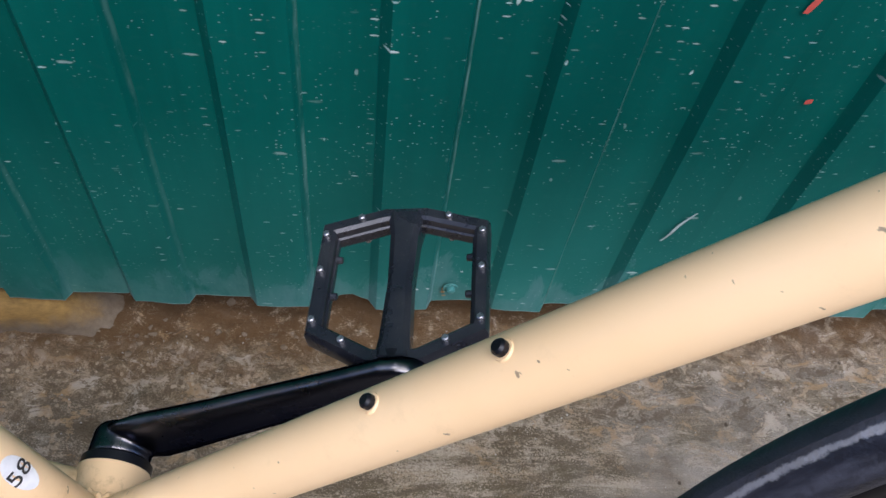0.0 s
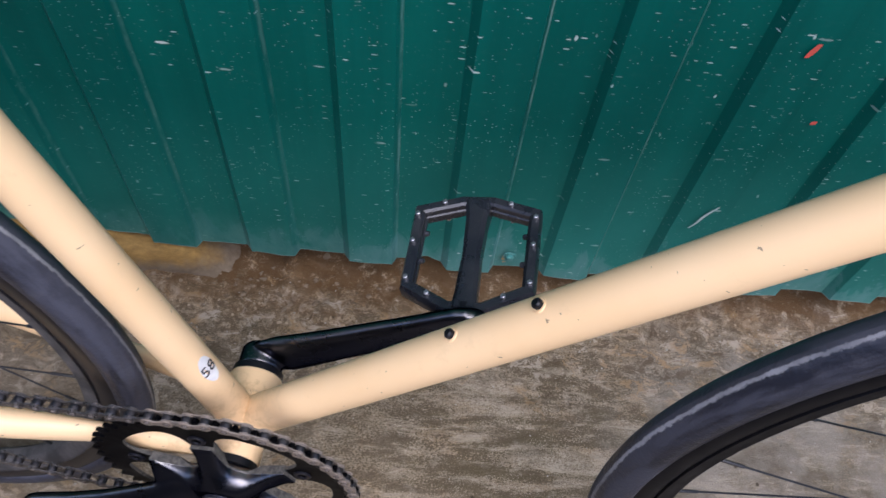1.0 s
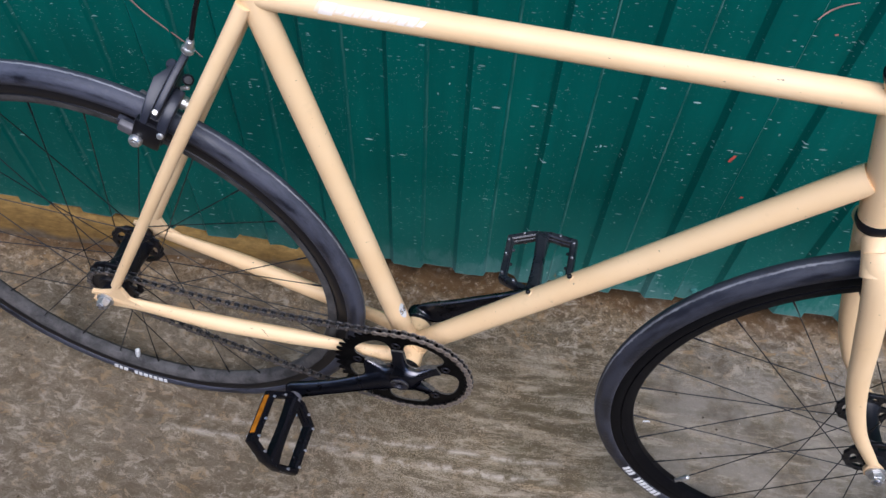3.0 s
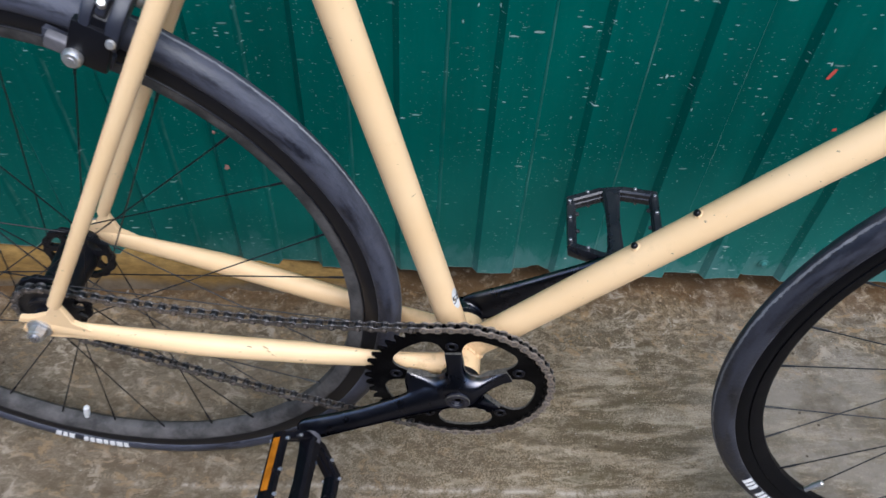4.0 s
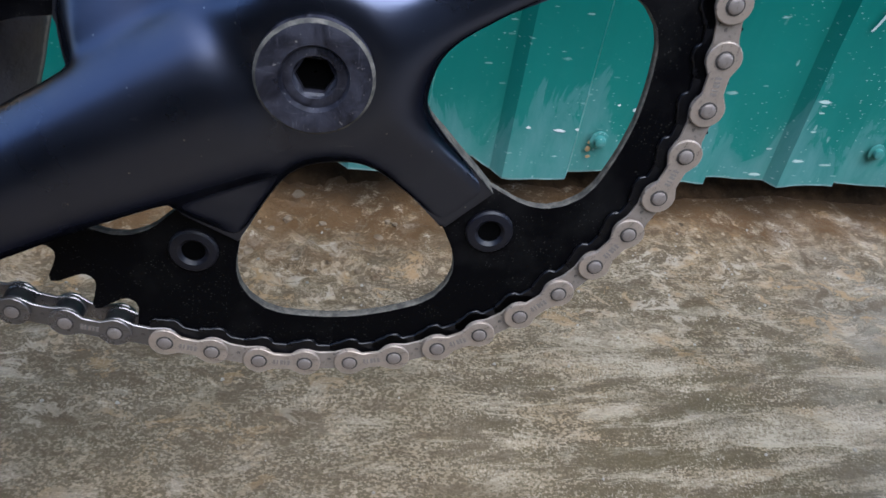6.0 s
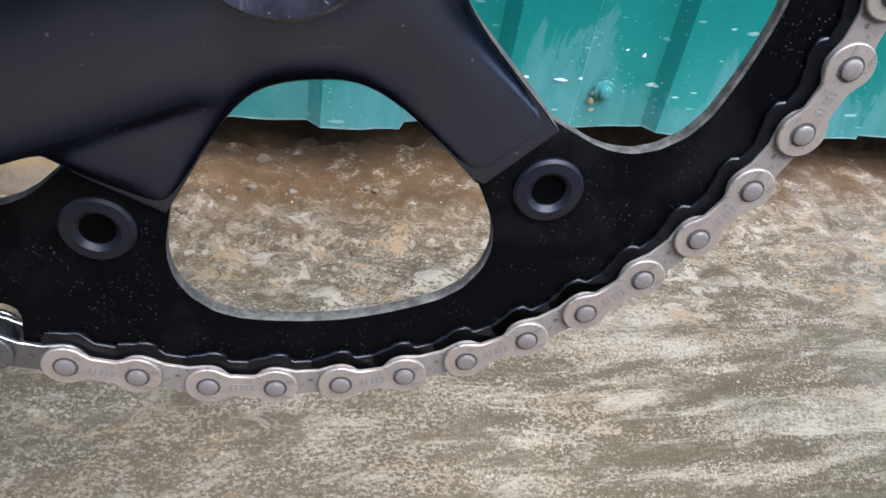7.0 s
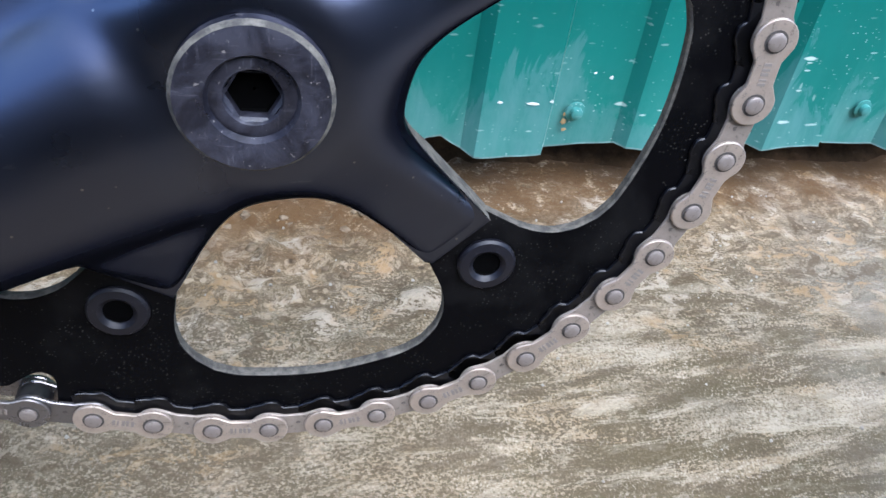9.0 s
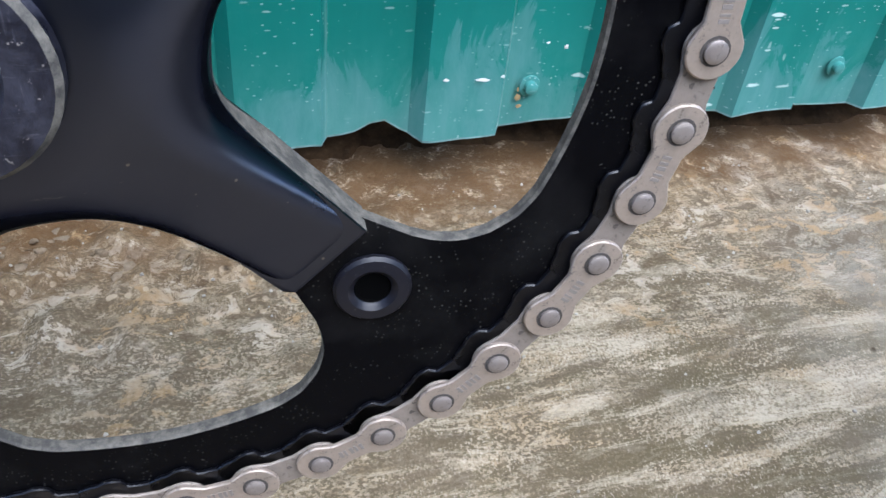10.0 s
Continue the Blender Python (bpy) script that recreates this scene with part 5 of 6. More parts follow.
    rod("spring_screw", at(0.0010, 0.004, 0.3780), at(0.0080, 0.004, 0.3850), [(0, 0.0026), (0.9, 0.0026), (1.0, 0.0018)], body, SILVER, "small silver screw")
    rod("release_lever", at(0.0030, 0.0100, 0.3880), at(0.0060, 0.0000, 0.3990), [(0, 0.0048), (0.4, 0.0062), (0.9, 0.0058), (1.0, 0.0040)], body, BLACK, "black release lever")
    rod("cable_anchor", at(-0.0150, 0.026, 0.3740), at(-0.0200, 0.022, 0.3860), [(0, 0.0060), (0.7, 0.0066), (1.0, 0.0050)], body, CALIPER, "grey cable anchor bolt")
    # barrel adjuster and cable
    b0, b1 = at(-0.0080, 0.0245, 0.4080), at(-0.0086, 0.0270, 0.4260)
    rod("barrel_adjuster", b0, b1, [(0, 0.0050), (0.12, 0.0068), (0.36, 0.0070), (0.38, 0.0058), (0.42, 0.0050), (0.85, 0.0044), (0.9, 0.0036), (1.0, 0.0034)], body, SILVER, "silver barrel adjuster")
    bm = bmesh.new()
    ctrl = [b1, (-0.2310, 0.0285, 0.7780), (-0.2140, 0.0270, 0.8180), (-0.2010, 0.0255, 0.8430), (-0.1830, 0.0235, 0.8500), (-0.1560, 0.0225, 0.8400), (-0.1200, 0.0180, 0.8280), (0.0, 0.0150, 0.8250), (0.2, 0.0150, 0.8280), (0.370, 0.0150, 0.8300)]
    sweep(bm, curve_points(ctrl, 8), 0.0026, 12)
    part("brake_cable", bm, HOUSING, bicycle, "black brake cable housing")
    bm = bmesh.new()
    sweep(bm, [b0, at(-0.010, 0.027, 0.396), at(-0.016, 0.025, 0.380)], 0.0009, 6)
    part("inner_wire", bm, SILVER, body, "bare brake wire")


brake()


# ---- crankset ----
def polar(a, r):
    return (BB.x + r * math.cos(a), BB.z + r * math.sin(a))


def chainring_outline():
    teeth, r = 46, 0.0127 / (2 * math.sin(math.pi / 46))
    phase = radians(-42.3) + math.pi / teeth
    outer, inner = [], []
    for k in range(teeth):
        for f, q in ((0.00, 0.0040), (0.10, 0.0028), (0.20, -0.0004), (0.30, -0.0030), (0.40, -0.0041), (0.50, -0.0043), (0.60, -0.0041), (0.70, -0.0030), (0.80, -0.0004), (0.90, 0.0028)):
            t = phase + 2 * math.pi * (k + f) / teeth
            outer.append(polar(t, r + q))
            b = math.degrees((t - BOLT_A) % (2 * math.pi / 5))
            b = min(b, 72 - b)
            inner.append(polar(t, float(np.interp(b, (0, 8.2, 9.0, 9.8, 10.8, 12.5, 15, 18.5, 22, 36), (0.0535, 0.0535, 0.0585, 0.0638, 0.0672, 0.0707, 0.0737, 0.0762, 0.0772, 0.0776)))))
    return outer, inner


def spider(bm, plate):
    """Five arms that rise to the hub, with rounded shoulders and filleted roots."""
    base = -0.0447
    angles = [2 * math.pi * k / 300 for k in range(300)]
    shape = []
    for t in angles:
        b = math.degrees((t - BOLT_A) % (2 * math.pi / 5))
        b = radians(min(b, 72 - b))
        side = (0.0086 - 0.0016 * math.sin(min(b * 2.5, math.pi / 2))) / max(math.sin(b), 1e-3)
        r = (min(side, 1) ** 3.6 + 0.0252 ** 3.6) ** (1 / 3.6)
        r = min(r, 0.0552 / max(math.cos(b), 0.5))
        # webs that join the two arms beside the crank
        near = abs((t - CRANK_A + math.pi) % (2 * math.pi) - math.pi)
        if near < radians(44.6):
            r = max(r, 0.0552)
        shape.append(r)
    n = len(angles)

    def cap(mesh, rows, edge):
        for i, (p, q) in enumerate(zip(rows, rows[1:])):
            for k in range(n):
                mesh.faces.new((p[k], p[(k + 1) % n], q[(k + 1) % n], q[k])).material_index = 1 if edge and i == 0 else 0
        mesh.faces.new(rows[-1])
        mesh.faces.new(rows[0])

    def swell(t, q):
        """The webs climb towards the crank arm."""
        near = abs((t - CRANK_A + math.pi) % (2 * math.pi) - math.pi)
        f = min(1, max(0, (44.6 - math.degrees(near)) / 23))
        g = min(1, max(0, (q - 0.018) / 0.028))
        return -0.0085 * f * g * g * (3 - 2 * g)

    def row(mesh, f, y, rise=0):
        return [mesh.verts.new((polar(t, r * f)[0], y(r * f) + rise * swell(t, r * f), polar(t, r * f)[1])) for t, r in zip(angles, shape)]

    # flat plate against the ring, its rim worn pale
    cap(plate, [row(plate, 1.0, lambda q: base - 0.0010 + 0.0052 * min(1, max(0, (q - 0.027) / 0.009))), row(plate, 1.0, lambda q: base - 0.0022), row(plate, 0.985, lambda q: base - 0.0026)], True)
    # body that rises to the hub
    rows = [row(bm, 0.985, lambda q: base + 0.0020)]
    for f in (0.996, 0.988, 0.950, 0.90, 0.85, 0.76, 0.64, 0.56, 0.50, 0.44, 0.38, 0.32, 0.28, 0.24, 0.18):
        e = 1 - max(0, (f - 0.62) / 0.38) ** 3.2
        rows.append(row(bm, f, lambda q: base - 0.0014 - (float(np.interp(q, (0.0, 0.0070, 0.0085, 0.016, 0.022, 0.034, 0.046, 0.0552), (0.0100, 0.0100, 0.0182, 0.0178, 0.0148, 0.0086, 0.0048, 0.0030))) - 0.0014) * (0.55 + 0.45 * e), min(1, (1 - f) * 12)))
    cap(bm, rows, False)
    return bm


def crank_arm(bm, angle, ys, side, length=0.170, flare=0.0, fat=1.0, hollow=0.0):
    """A tapering arm with a softened oval section; ys: its middle at the root and at the pedal."""
    d = Vector((math.cos(angle), 0, math.sin(angle)))
    up = Vector((-math.sin(angle), 0, math.cos(angle)))
    stations = [(-0.004, 0.0100, 0.0030), (0.002, 0.0150, 0.0045), (0.010, 0.0172, 0.0066), (0.020, 0.0178, 0.0084), (0.038, 0.0172, 0.0083), (0.065, 0.0162, 0.0080), (0.100, 0.0150, 0.0076), (0.135, 0.0152, 0.0078), (0.155, 0.0166, 0.0082), (0.170, 0.0174, 0.0084), (0.179, 0.0156, 0.0080), (0.1850, 0.0112, 0.0070), (0.1882, 0.0040, 0.0055)]
    rings = []
    for x, w, h in stations:
        w *= fat
        h *= fat
        w += flare * math.exp(-((x - 0.018) / 0.030) ** 2)
        y = float(np.interp(x, (0.0, 0.05, 0.11, length), (ys[0], ys[0] + (ys[1] - ys[0]) * 0.30, ys[0] + (ys[1] - ys[0]) * 0.8, ys[1])))
        ring = []
        for k in range(28):
            t = 2 * math.pi * k / 28
            c, s = math.cos(t), math.sin(t)
            px = math.copysign(abs(c) ** 0.78, c) * w
            py = math.copysign(abs(s) ** 0.78, s) * h
            # the outer face is domed, the inner one flatter
            if s * side > 0:
                py = side * h * 1.12 * (1.0 - abs(px / w) ** 2.3)
            else:
                py *= 1.0 - hollow * (1.0 - abs(px / w) ** 3) * min(1.0, max(0.0, (x - 0.018) / 0.03))
            ring.append(bm.verts.new(BB + d * x + up * px + Vector((0, y + py, 0))))
        rings.append(ring)
    for a, b in zip(rings, rings[1:]):
        for k in range(28):
            bm.faces.new((a[k], a[(k + 1) % 28], b[(k + 1) % 28], b[k]))
    bm.faces.new(rings[0])
    bm.faces.new(rings[-1])
    return bm


def fuse(ob, rounds=40):
    """Run the solids of one forging together with soft fillets."""
    m = ob.modifiers.new("fuse", "REMESH")
    m.mode, m.voxel_size, m.use_smooth_shade = "VOXEL", 0.0009, True
    m = ob.modifiers.new("fillet", "SMOOTH")
    m.factor, m.iterations = 0.5, rounds


def build_crankset():
    bm, plate = bmesh.new(), bmesh.new()
    spider(bm, plate)
    crank_arm(bm, CRANK_A, (-0.0545, -0.0670), -1, flare=0.0030)
    cranks = part("crankset", bm, CRANK, bicycle, "satin black crank arm with a five-arm spider")
    fuse(cranks)
    part("spider_plate", plate, CRANK, cranks, "black plate with a worn pale rim", sharp=50, second=EDGE)
    bm = bmesh.new()
    outer, inner = chainring_outline()
    hoops = [(outer, -0.0412, 1.0), (outer, -0.0440, 1.0), (inner, -0.0442, 1.0055), (inner, -0.0438, 1.0), (inner, -0.0420, 1.0), (inner, -0.0416, 1.0055), (outer, -0.0412, 1.0)]
    loops = [[bm.verts.new((x * k, y, BB.z + (z - BB.z) * k)) for x, z in pts] for pts, y, k in hoops[:-1]]
    loops.append(loops[0])
    for a, b in zip(loops, loops[1:]):
        for k in range(len(a)):
            f = bm.faces.new((a[k], a[(k + 1) % len(a)], b[(k + 1) % len(a)], b[k]))
            f.material_index = 1 if a in loops[2:5] else 0
    part("chainring", bm, RING, cranks, "dusty black chainring", sharp=25, second=EDGE)
    # bolts with shallow sockets, the floors painted black in place of deep shade
    for k in range(5):
        t = BOLT_A + 2 * math.pi * k / 5
        c = (*polar(t, 0.0650),)
        bm = bmesh.new()
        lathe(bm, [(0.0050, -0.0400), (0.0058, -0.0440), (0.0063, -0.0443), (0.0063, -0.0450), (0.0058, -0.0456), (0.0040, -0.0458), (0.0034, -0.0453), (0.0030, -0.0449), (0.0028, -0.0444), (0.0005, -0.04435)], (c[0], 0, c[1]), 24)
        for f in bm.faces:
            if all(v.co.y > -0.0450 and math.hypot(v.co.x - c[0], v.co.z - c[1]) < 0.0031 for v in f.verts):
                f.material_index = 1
        part("chainring_bolt", bm, BOLT, cranks, "black socket bolt", second=SOCKET_SHADE)
    # dust cap round a hex socket, its floor blackened to stand for shade
    bm = bmesh.new()
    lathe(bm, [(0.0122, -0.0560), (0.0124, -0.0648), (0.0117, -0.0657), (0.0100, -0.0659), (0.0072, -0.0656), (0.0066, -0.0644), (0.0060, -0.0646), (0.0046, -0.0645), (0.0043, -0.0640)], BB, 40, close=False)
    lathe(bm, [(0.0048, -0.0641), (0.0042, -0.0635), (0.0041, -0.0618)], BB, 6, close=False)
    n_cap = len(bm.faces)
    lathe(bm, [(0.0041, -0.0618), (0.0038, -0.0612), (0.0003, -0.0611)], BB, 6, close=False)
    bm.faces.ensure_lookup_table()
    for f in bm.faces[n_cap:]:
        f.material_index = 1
    # worn chamfer; its pale tone also paints the light reflected along the edge
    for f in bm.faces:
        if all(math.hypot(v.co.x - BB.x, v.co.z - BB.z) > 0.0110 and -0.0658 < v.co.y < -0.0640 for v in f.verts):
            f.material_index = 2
    cap_ob = part("dust_cap", bm, CAP, cranks, "scuffed black dust cap with a hex socket", sharp=28, second=SOCKET_SHADE)
    cap_ob.data.materials.append(EDGE)
    bm = bmesh.new()
    crank_arm(bm, CRANK_A - math.pi, (0.0540, 0.0665), 1, flare=0.0020, fat=1.10, hollow=0.20)
    lathe(bm, [(0.0150, 0.040), (0.0175, 0.041), (0.0175, 0.056), (0.0150, 0.060)], BB, 28)
    left = part("left_crank", bm, CRANK, bicycle, "satin black left crank arm", sharp=50)
    fuse(left, 10)
    bm = bmesh.new()
    lathe(bm, [(0.0150, 0.0375), (0.0186, 0.0380), (0.0192, 0.0392), (0.0186, 0.0406), (0.0150, 0.0410)], BB, 32)
    part("collar", bm, BLACK, left, "black bearing collar")
    end = BB + Vector((math.cos(CRANK_A - math.pi), 0, math.sin(CRANK_A - math.pi))) * 0.170
    bm = bmesh.new()
    lathe(bm, [(0.0044, 0.0600), (0.0046, 0.0580), (0.0066, 0.0578), (0.0072, 0.0582), (0.0072, 0.0620)], (end.x, 0, end.z), 24, close=False)
    part("axle_end", bm, SILVER, left, "silver pedal axle end")
    return cranks


build_crankset()


def pedal(centre, roll, side, label):
    """A platform: two bars across, angled ends, a spine over the axle and studs; built flat, then rolled about its axle."""
    m = Matrix.Translation(centre) @ pose(0, 0, 0, 0, roll, 0)
    o = [(-0.045, 0.040), (-0.012, 0.050), (0.012, 0.050), (0.045, 0.040), (0.045, -0.030), (0.013, -0.047), (-0.013, -0.047), (-0.045, -0.030)]
    if side < 0:
        o = [(x, -y) for x, y in o]

    def inset(pts, w):
        c = [sum(p[k] for p in pts) / len(pts) for k in (0, 1)]
        out = []
        for i, p in enumerate(pts):
            a, b = Vector(pts[i - 1]), Vector(pts[(i + 1) % len(pts)])
            p = Vector(p)
            u, v = (p - a).normalized(), (b - p).normalized()
            n1, n2 = Vector((-u.y, u.x)), Vector((-v.y, v.x))
            if n1.dot(Vector(c) - p) < 0:
                n1, n2 = -n1, -n2
            n = (n1 + n2).normalized()
            out.append(tuple(p + n * (w / max(0.4, n.dot(n1)))))
        return out

    bm = bmesh.new()
    outer, inner = inset(o, -0.0052), inset(o, 0.0052)
    hoops = [(outer, 0.0050), (inset(outer, 0.0016), 0.0085), (inset(inner, -0.0030), 0.0085), (inset(inner, -0.0012), 0.0066), (inset(inner, -0.0012), 0.0020), (inner, 0.0012), (inner, -0.0012), (inset(inner, -0.0012), -0.0020), (inset(inner, -0.0012), -0.0066), (inset(inner, -0.0030), -0.0085), (inset(outer, 0.0014), -0.0085), (outer, -0.0050)]
    loops = [[bm.verts.new((x, y, z)) for x, y in pts] for pts, z in hoops]
    loops.append(loops[0])
    for p, q in zip(loops, loops[1:]):
        for k in range(8):
            bm.faces.new((p[k], p[(k + 1) % 8], q[(k + 1) % 8], q[k]))
    nylon = PLASTIC if side < 0 else DUSTY_NYLON
    body = part("pedal", bm, nylon, bicycle, label, sharp=30)
    body.matrix_local = m
    bm = bmesh.new()
    rings = []
    for y, w, h in ((-0.050, 0.0100, 0.0090), (-0.049, 0.0098, 0.0105), (-0.036, 0.0084, 0.0098), (0.0, 0.0070, 0.0092), (0.034, 0.0082, 0.0098), (0.050, 0.0108, 0.0102), (0.0525, 0.0095, 0.0088)):
        c = 0.0032
        rings.append([bm.verts.new((px, side * y, pz)) for px, pz in ((w, h - c), (w - c, h), (-w + c, h), (-w, h - c), (-w, -h + c), (-w + c, -h), (w - c, -h), (w, -h + c))])
    for p, q in zip(rings, rings[1:]):
        for k in range(8):
            bm.faces.new((p[k], p[(k + 1) % 8], q[(k + 1) % 8], q[k]))
    bm.faces.new(rings[0])
    bm.faces.new(rings[-1])
    part("spine", bm, nylon, body, sharp=30)
    # studs on both faces
    bm = bmesh.new()
    sweep(bm, [(0, 0, 0.0070), (0, 0, 0.0115), (0, 0, 0.0120)], [0.0021, 0.0021, 0.0015], 8, up=(0, 1, 0))
    stud = part("stud", bm, STUD, body, "small dark steel stud")
    spots = [(-0.046, 0.034), (0.046, 0.034), (-0.046, 0.008), (0.046, 0.008), (-0.046, -0.026), (0.046, -0.026), (-0.026, 0.046), (0.026, 0.046), (-0.028, -0.039), (0.028, -0.039)]
    stud.matrix_local = Matrix.Translation((spots[0][0], side * spots[0][1], 0))
    for face in (1, -1):
        for x, y in spots[1 if face > 0 else 0:]:
            o2 = share(stud, "stud", Matrix.Translation((x, side * y, 0)) @ (Matrix.Identity(4) if face > 0 else pose(0, 0, 0, 180, 0, 0)), body)
            tagged(o2, "small dark steel stud")
    # bosses inside the cross bars
    for x in (-0.0402, 0.0402):
        for y in (0.022, -0.004):
            bm = bmesh.new()
            sweep(bm, [(x, side * y, 0), (x - math.copysign(0.0032, x), side * y, 0), (x - math.copysign(0.0038, x), side * y, 0)], [0.0026, 0.0022, 0.0015], 10, up=(0, 1, 0))
            part("boss", bm, nylon, body)
    # axle
    bm = bmesh.new()
    sweep(bm, [Vector((0, side * y, 0)) for y in (-0.0605, -0.0575, -0.0570, -0.052, -0.0518, -0.045)], [0.0062, 0.0062, 0.0090, 0.0090, 0.0108, 0.0108], 20, up=(1, 0, 0))
    part("pedal_axle", bm, GREY if side < 0 else BLACK, body, "grey pedal axle" if side < 0 else "black pedal axle")
    # reflector let into the rear cross bar
    if side < 0:
        bm = bmesh.new()
        box(bm, (-0.0515, -0.031, -0.0036), (-0.0495, 0.026, 0.0036), 0.0006)
        part("reflector", bm, AMBER, body, "amber reflector")
    return body


pe = BB + Vector((math.cos(CRANK_A), 0, math.sin(CRANK_A))) * 0.170
pedal(pe + Vector((0, -0.0670 - 0.0640, 0)), 58, -1, "black nylon platform pedal with an amber reflector")
pe = BB - Vector((math.cos(CRANK_A), 0, math.sin(CRANK_A))) * 0.170
pedal(pe + Vector((0, 0.0600 + 0.0640, 0)), -12, 1, "black nylon platform pedal with steel studs")


# ---- chain ----
def chain_path():
    """Pins from the first one on the chainring, forwards over the top run, round the cog and back along the slack lower run."""
    R1, R2 = 0.0127 / (2 * math.sin(math.pi / 46)), 0.0127 / (2 * math.sin(math.pi / 16))
    c1, c2 = np.array((BB.x, BB.z)), np.array((REAR.x, REAR.z))
    dv = c2 - c1
    dist = np.hypot(*dv)
    base = math.atan2(dv[1], dv[0])
    off = math.acos((R1 - R2) / dist)
    top, low = base - off, base + off
    start = radians(-42.3)

    def ring(c, r, t):
        return c + r * np.array((math.cos(t), math.sin(t)))

    def droop(a, b, sag, n):
        return [a + (b - a) * f - np.array((0, sag * 4 * f * (1 - f))) for f in np.linspace(0, 1, n)]

    def runs(p, count=None, step=0.0127, start_at=0.0):
        """Points along a line, a pitch apart, or count of them spread evenly between its ends."""
        p = np.array(p)
        run = np.r_[0, np.cumsum(np.hypot(*np.diff(p, axis=0).T))]
        s = np.linspace(0, run[-1], count + 2)[1:-1] if count is not None else np.arange(start_at, run[-1], step)
        return np.stack([np.interp(s, run, p[:, 0]), np.interp(s, run, p[:, 1])], 1), run[-1]

    # forwards from the first pin: chainring, top run, cog
    ahead = [ring(c1, R1, t) for t in np.linspace(start, top, 200)]
    ahead += droop(ring(c1, R1, top), ring(c2, R2, top), 0.017, 60)[1:]
    ahead += [ring(c2, R2, t) for t in np.linspace(top, low, 120)][1:]
    first, _ = runs(ahead)
    # backwards from the first pin: the lower part of the chainring
    def ride(t):
        """The slack side climbs the worn teeth."""
        f = min(1, max(0, (-83 - math.degrees(t)) / 35))
        return R1 + 0.0023 * f * f * (3 - 2 * f)

    behind, _ = runs([ring(c1, ride(t), t) for t in np.linspace(start, low + 0.125 - 2 * math.pi, 160)], start_at=0.0127)
    gap = droop(first[-1], behind[-1], 0.0125, 60)
    _, far = runs(gap)
    count = round(far / 0.0127) - 1
    if (len(first) + len(behind) + count) % 2:
        count += 1 if far / 0.0127 - 1 > count else -1
    mid, _ = runs(gap, count)
    return np.concatenate([first, mid, behind[::-1]])


def link_plate(bm, y0, y1, r, waist):
    h = 0.00635
    out = []
    for k in range(15):
        t = radians(-105 + 210 * k / 14)
        out.append((h + r * math.cos(t), r * math.sin(t)))
    out.append((0.0022, waist))
    out.append((-0.0022, waist))
    for k in range(15):
        t = radians(75 + 210 * k / 14)
        out.append((-h + r * math.cos(t), r * math.sin(t)))
    out.append((-0.0022, -waist))
    out.append((0.0022, -waist))
    slab(bm, out, y0, y1, 0.00022)


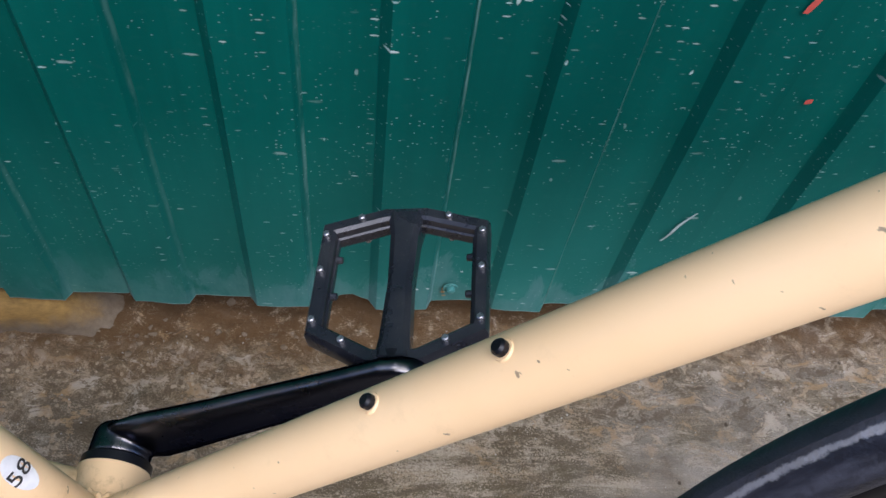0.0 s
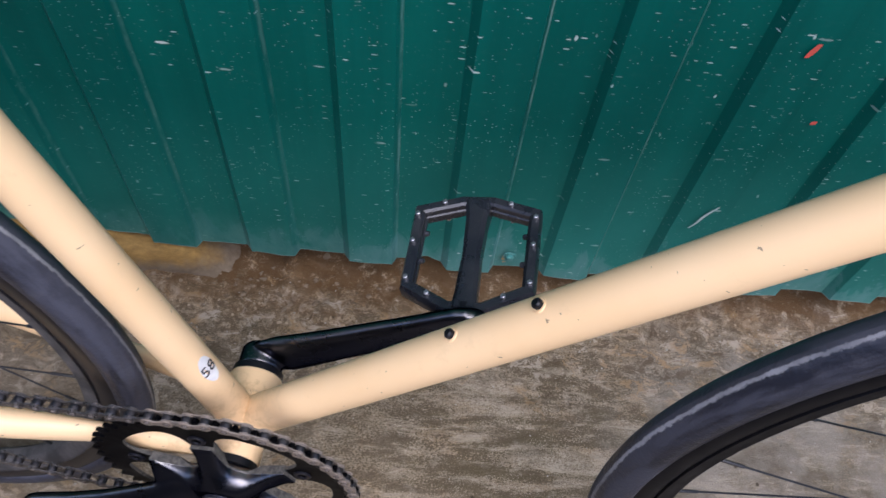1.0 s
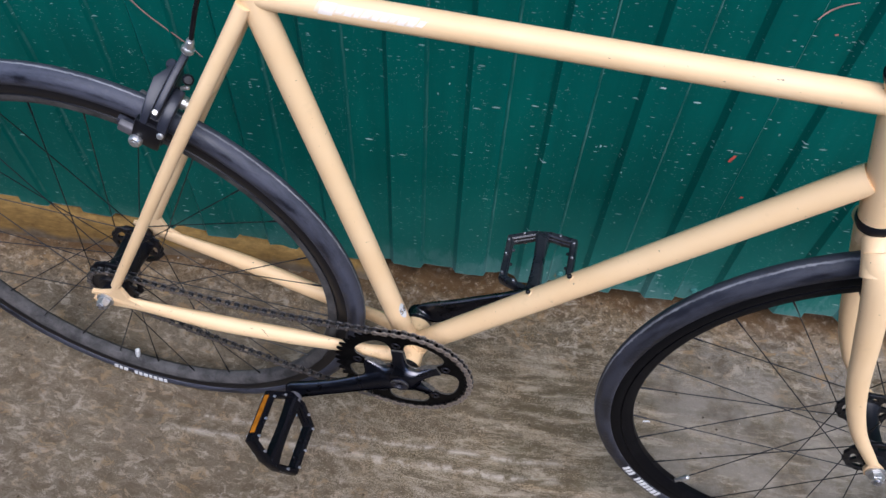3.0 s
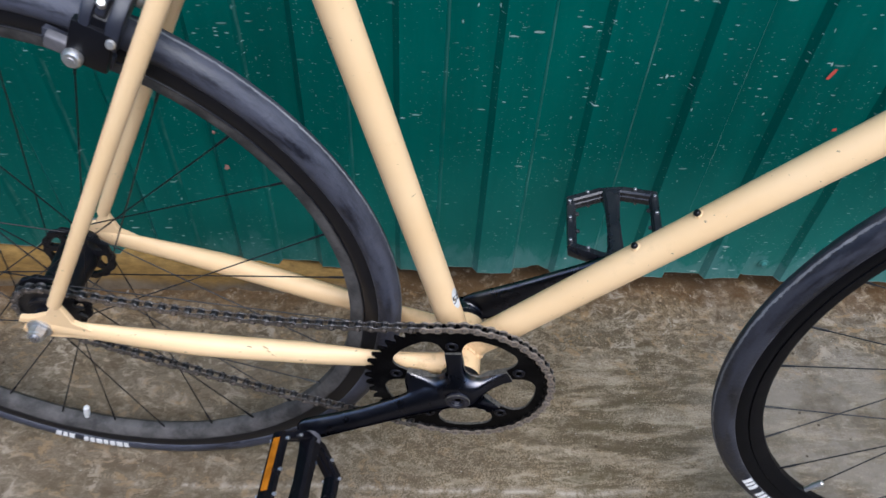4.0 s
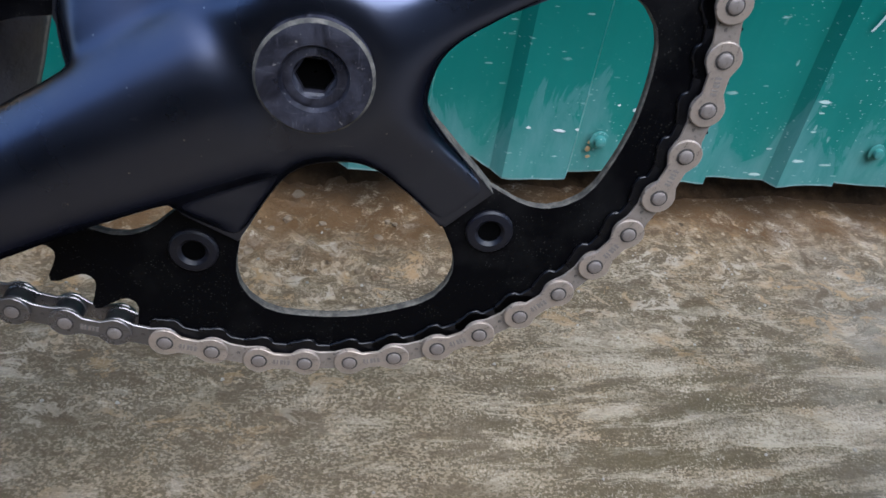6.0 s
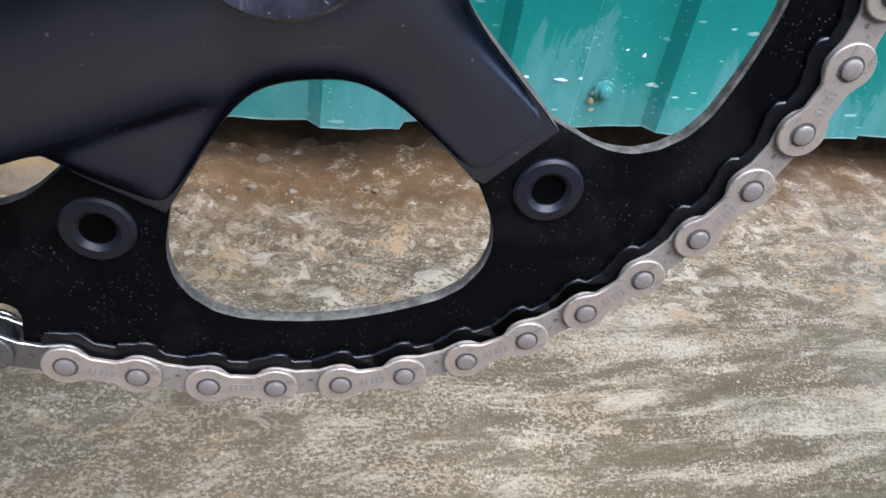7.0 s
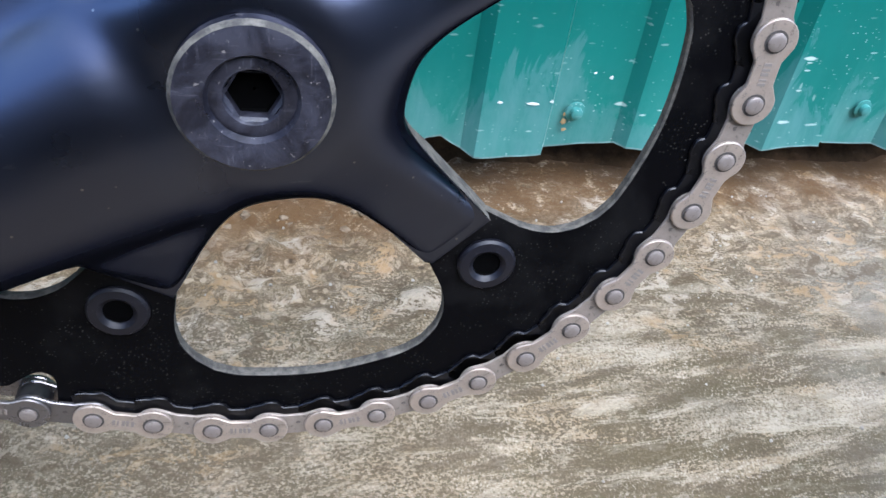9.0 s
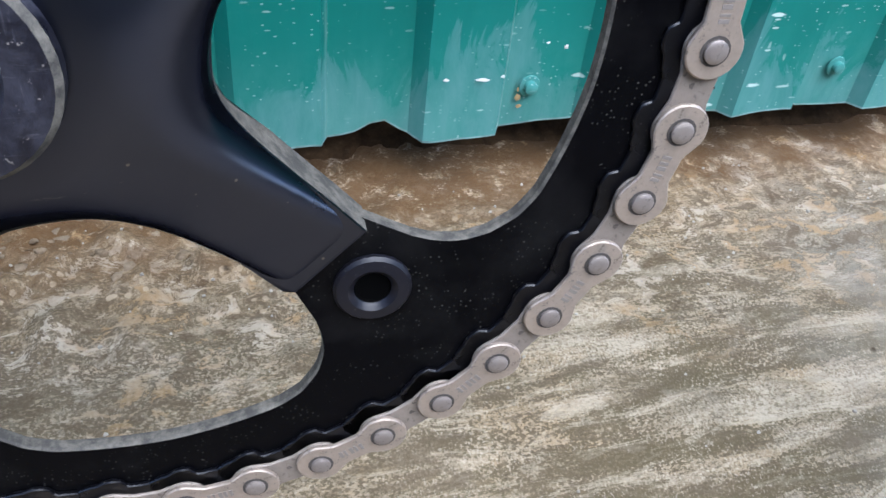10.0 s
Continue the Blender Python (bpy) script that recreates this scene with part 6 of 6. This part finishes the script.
def build_chain():
    pins = chain_path()
    bm = bmesh.new()
    for x, z in pins:
        lathe(bm, [(0.0038, CHAIN_Y - 0.0019), (0.0039, CHAIN_Y - 0.0016), (0.0039, CHAIN_Y + 0.0016), (0.0038, CHAIN_Y + 0.0019)], (x, 0, z), 10)
    chain = part("chain", bm, ROLLER, bicycle, "dusty pale steel roller chain")
    n = len(pins)
    made = {}
    for i in range(n):
        a, b = pins[i], pins[(i + 1) % n]
        # pins 1-2, 3-4 carry the outer plates
        outer = i % 2 == 1
        ang = math.degrees(math.atan2(b[1] - a[1], b[0] - a[0]))
        m = Matrix.Translation(((a[0] + b[0]) / 2, CHAIN_Y, (a[1] + b[1]) / 2)) @ pose(0, 0, 0, 0, -ang, 0)
        name = "outer_link" if outer else "inner_link"
        run = (Vector(((a[0] + b[0]) / 2, 0, (a[1] + b[1]) / 2)) - BB).length > 0.0965
        if run and outer in made:
            if ("run", outer) not in made:
                dark = made[outer].data.copy()
                dark.materials[0] = OILY_LINK
                made["run", outer] = dark
            o2 = share(made[outer], name, m, chain)
            o2.data = made["run", outer]
            if outer:
                tagged(share(made["pin"], "link_pin", m, chain), "grey riveted pins")
        elif outer not in made:
            bm = bmesh.new()
            for s in (-1, 1):
                if outer:
                    link_plate(bm, s * 0.0030, s * 0.0040, 0.0044, 0.0027)
                else:
                    link_plate(bm, s * 0.0019, s * 0.0029, 0.0042, 0.0031)
            if outer:
                n0 = len(bm.faces)
                for k, w in enumerate((0.0006, 0.0004, 0.0007, 0.0005, 0.0006)):
                    box(bm, (-0.0024 + 0.0010 * k, -0.00408, -0.0008), (-0.0024 + 0.0010 * k + w, -0.00395, 0.0008))
                bm.faces.ensure_lookup_table()
                for f in bm.faces[n0:]:
                    f.material_index = 1
            ob = part(name, bm, CHAIN if outer else GRIMY, chain, second=STAMP)
            ob.matrix_local = m
            made[outer] = ob
            if outer:
                bm = bmesh.new()
                for k in (-1, 1):
                    lathe(bm, [(0.0016, 0.0046), (0.0020, 0.0044), (0.0020, -0.0040), (0.0023, -0.00405), (0.0023, -0.00412), (0.0018, -0.00410), (0.0018, -0.0045), (0.0015, -0.0047), (0.0007, -0.00472)], (k * 0.00635, 0, 0), 16)
                for f in bm.faces:
                    f.material_index = 1 if all(-0.0043 < v.co.y < -0.0039 for v in f.verts) else 0
                pin_ob = part("link_pin", bm, PIN, chain, "grey riveted pins", second=GRIME)
                pin_ob.matrix_local = m
                made["pin"] = pin_ob
        else:
            share(made[outer], name, m, chain)
            if outer:
                tagged(share(made["pin"], "link_pin", m, chain), "grey riveted pins")
        # black grease squeezed out between the links and the chainring
        mid = Vector(((a[0] + b[0]) / 2, 0, (a[1] + b[1]) / 2)) - BB
        if mid.length < 0.0955:
            m2 = Matrix.Translation(mid.normalized() * -0.0019) @ m
            if "oil" not in made:
                bm = bmesh.new()
                link_plate(bm, -0.0024, -0.0015, 0.0052, 0.0032)
                for vert in bm.verts:
                    a0 = math.atan2(vert.co.z, vert.co.x)
                    k = 1.03 + 0.05 * math.sin(9 * a0 + 1) + 0.04 * math.sin(14 * a0)
                    vert.co.x, vert.co.z = vert.co.x * k, vert.co.z * k
                made["oil"] = part("oil_film", bm, OIL, chain, "black oily grime")
                made["oil"].matrix_local = m2
            else:
                tagged(share(made["oil"], "oil_film", m2, chain), "black oily grime")


build_chain()


# ---- small things ----
def twig(points, r, name, label):
    bm = bmesh.new()
    pts = curve_points([fence.matrix_world @ fence_point(s, z, o) for s, z, o in points], 6)
    sweep(bm, pts, lerp_list([r * 0.7, r, r * 0.9, r * 0.5], len(pts)), 7)
    return tagged(mesh_object(name, bm, STALK), label, "twig")


twig([(-0.452, 0.625, 0.006), (-0.439, 0.608, 0.004), (-0.417, 0.572, 0.003), (-0.381, 0.521, 0.003), (-0.360, 0.495, 0.002)], 0.0011, "dry_stalk", "thin reddish dry stalk caught on the green fence")
twig([(0.404, 0.679, 0.003), (0.416, 0.6845, 0.003), (0.428, 0.694, 0.003), (0.444, 0.700, 0.002)], 0.0011, "dry_stalk", "short reddish dry stalk caught on the green fence")


def pebbles():
    """Grit and crumbs of concrete lying about."""
    random.seed(11)
    verts, faces = [], []
    for _ in range(700):
        x = random.uniform(-0.9, 0.8)
        y = random.uniform(-0.35, 0.33) if random.random() < 0.6 else random.uniform(0.18, 0.34)
        r = random.uniform(0.0006, 0.0017) * (1.5 if random.random() < 0.04 else 0.8)
        if y > 0.2998 + 0.0884 * x - 0.005:
            continue
        z = ground_height(x, y) + r * 0.3
        base = len(verts)
        for k in range(6):
            t = 2 * math.pi * k / 6 + random.random()
            verts.append((x + r * math.cos(t), y + r * math.sin(t) * random.uniform(0.6, 1), z - r * 0.5))
            verts.append((x + 0.7 * r * math.cos(t), y + 0.7 * r * math.sin(t), z + r * random.uniform(0.2, 0.7)))
        for k in range(6):
            a, b = base + 2 * k, base + 2 * ((k + 1) % 6)
            faces.append((a, b, b + 1, a + 1))
        faces.append(tuple(base + 2 * k + 1 for k in range(6)))
    me = bpy.data.meshes.new("grit")
    me.from_pydata(verts, [], faces)
    me.materials.append(STONE)
    return tagged(new("grit", me), "scattered grit and crumbs on the concrete ground", "grit", kind="stuff")


pebbles()


def clods():
    """Lumps of dried earth and broken cement below the fence."""
    random.seed(23)
    verts, faces = [], []
    for _ in range(260):
        x, y = random.uniform(-0.36, 0.06), 0.33 - 0.10 * random.random() ** 1.4
        if y > 0.2998 + 0.0884 * x - 0.012:
            continue
        r = 0.0011 + 0.0034 * random.random() ** 2.5
        z = ground_height(x, y) - r * 0.25
        base = len(verts)
        for lift, wide in ((-0.4, 1.0), (0.25, 0.95), (0.55, 0.6)):
            for k in range(7):
                t = 2 * math.pi * k / 7
                q = r * wide * random.uniform(0.55, 1.35)
                verts.append((x + q * math.cos(t) * 1.25, y + q * math.sin(t), z + r * lift * random.uniform(0.8, 1.2)))
        for i in range(2):
            for k in range(7):
                a, b = base + 7 * i + k, base + 7 * i + (k + 1) % 7
                faces.append((a, b, b + 7, a + 7))
        faces.append(tuple(base + 14 + k for k in range(7)))
    me = bpy.data.meshes.new("clods")
    me.from_pydata(verts, [], faces)
    me.polygons.foreach_set("use_smooth", [True] * len(faces))
    me.materials.append(CLOD)
    return tagged(new("clods", me), "brown lumps of dried earth below the fence", "earth", kind="stuff")


clods()


def crumb(x, y, turn, size, name, label):
    bm = bmesh.new()
    l, w, h = size
    sweep(bm, [(-l / 2, 0, 0), (-l * 0.4, 0, h * 0.1), (l * 0.1, w * 0.1, 0), (l / 2, 0, -h * 0.1)], [(w * 0.30, h * 0.4), (w * 0.5, h * 0.5), (w * 0.45, h * 0.5), (w * 0.25, h * 0.3)], 7)
    ob = mesh_object(name, bm, WHITE, flat=True)
    ob.matrix_world = pose(x, y, ground_height(x, y) + h * 0.42, 0, 0, turn)
    return tagged(ob, label, "litter")


crumb(0.391, 0.114, 12, (0.0125, 0.0045, 0.003), "paper_scrap", "small white scrap lying on the concrete ground")
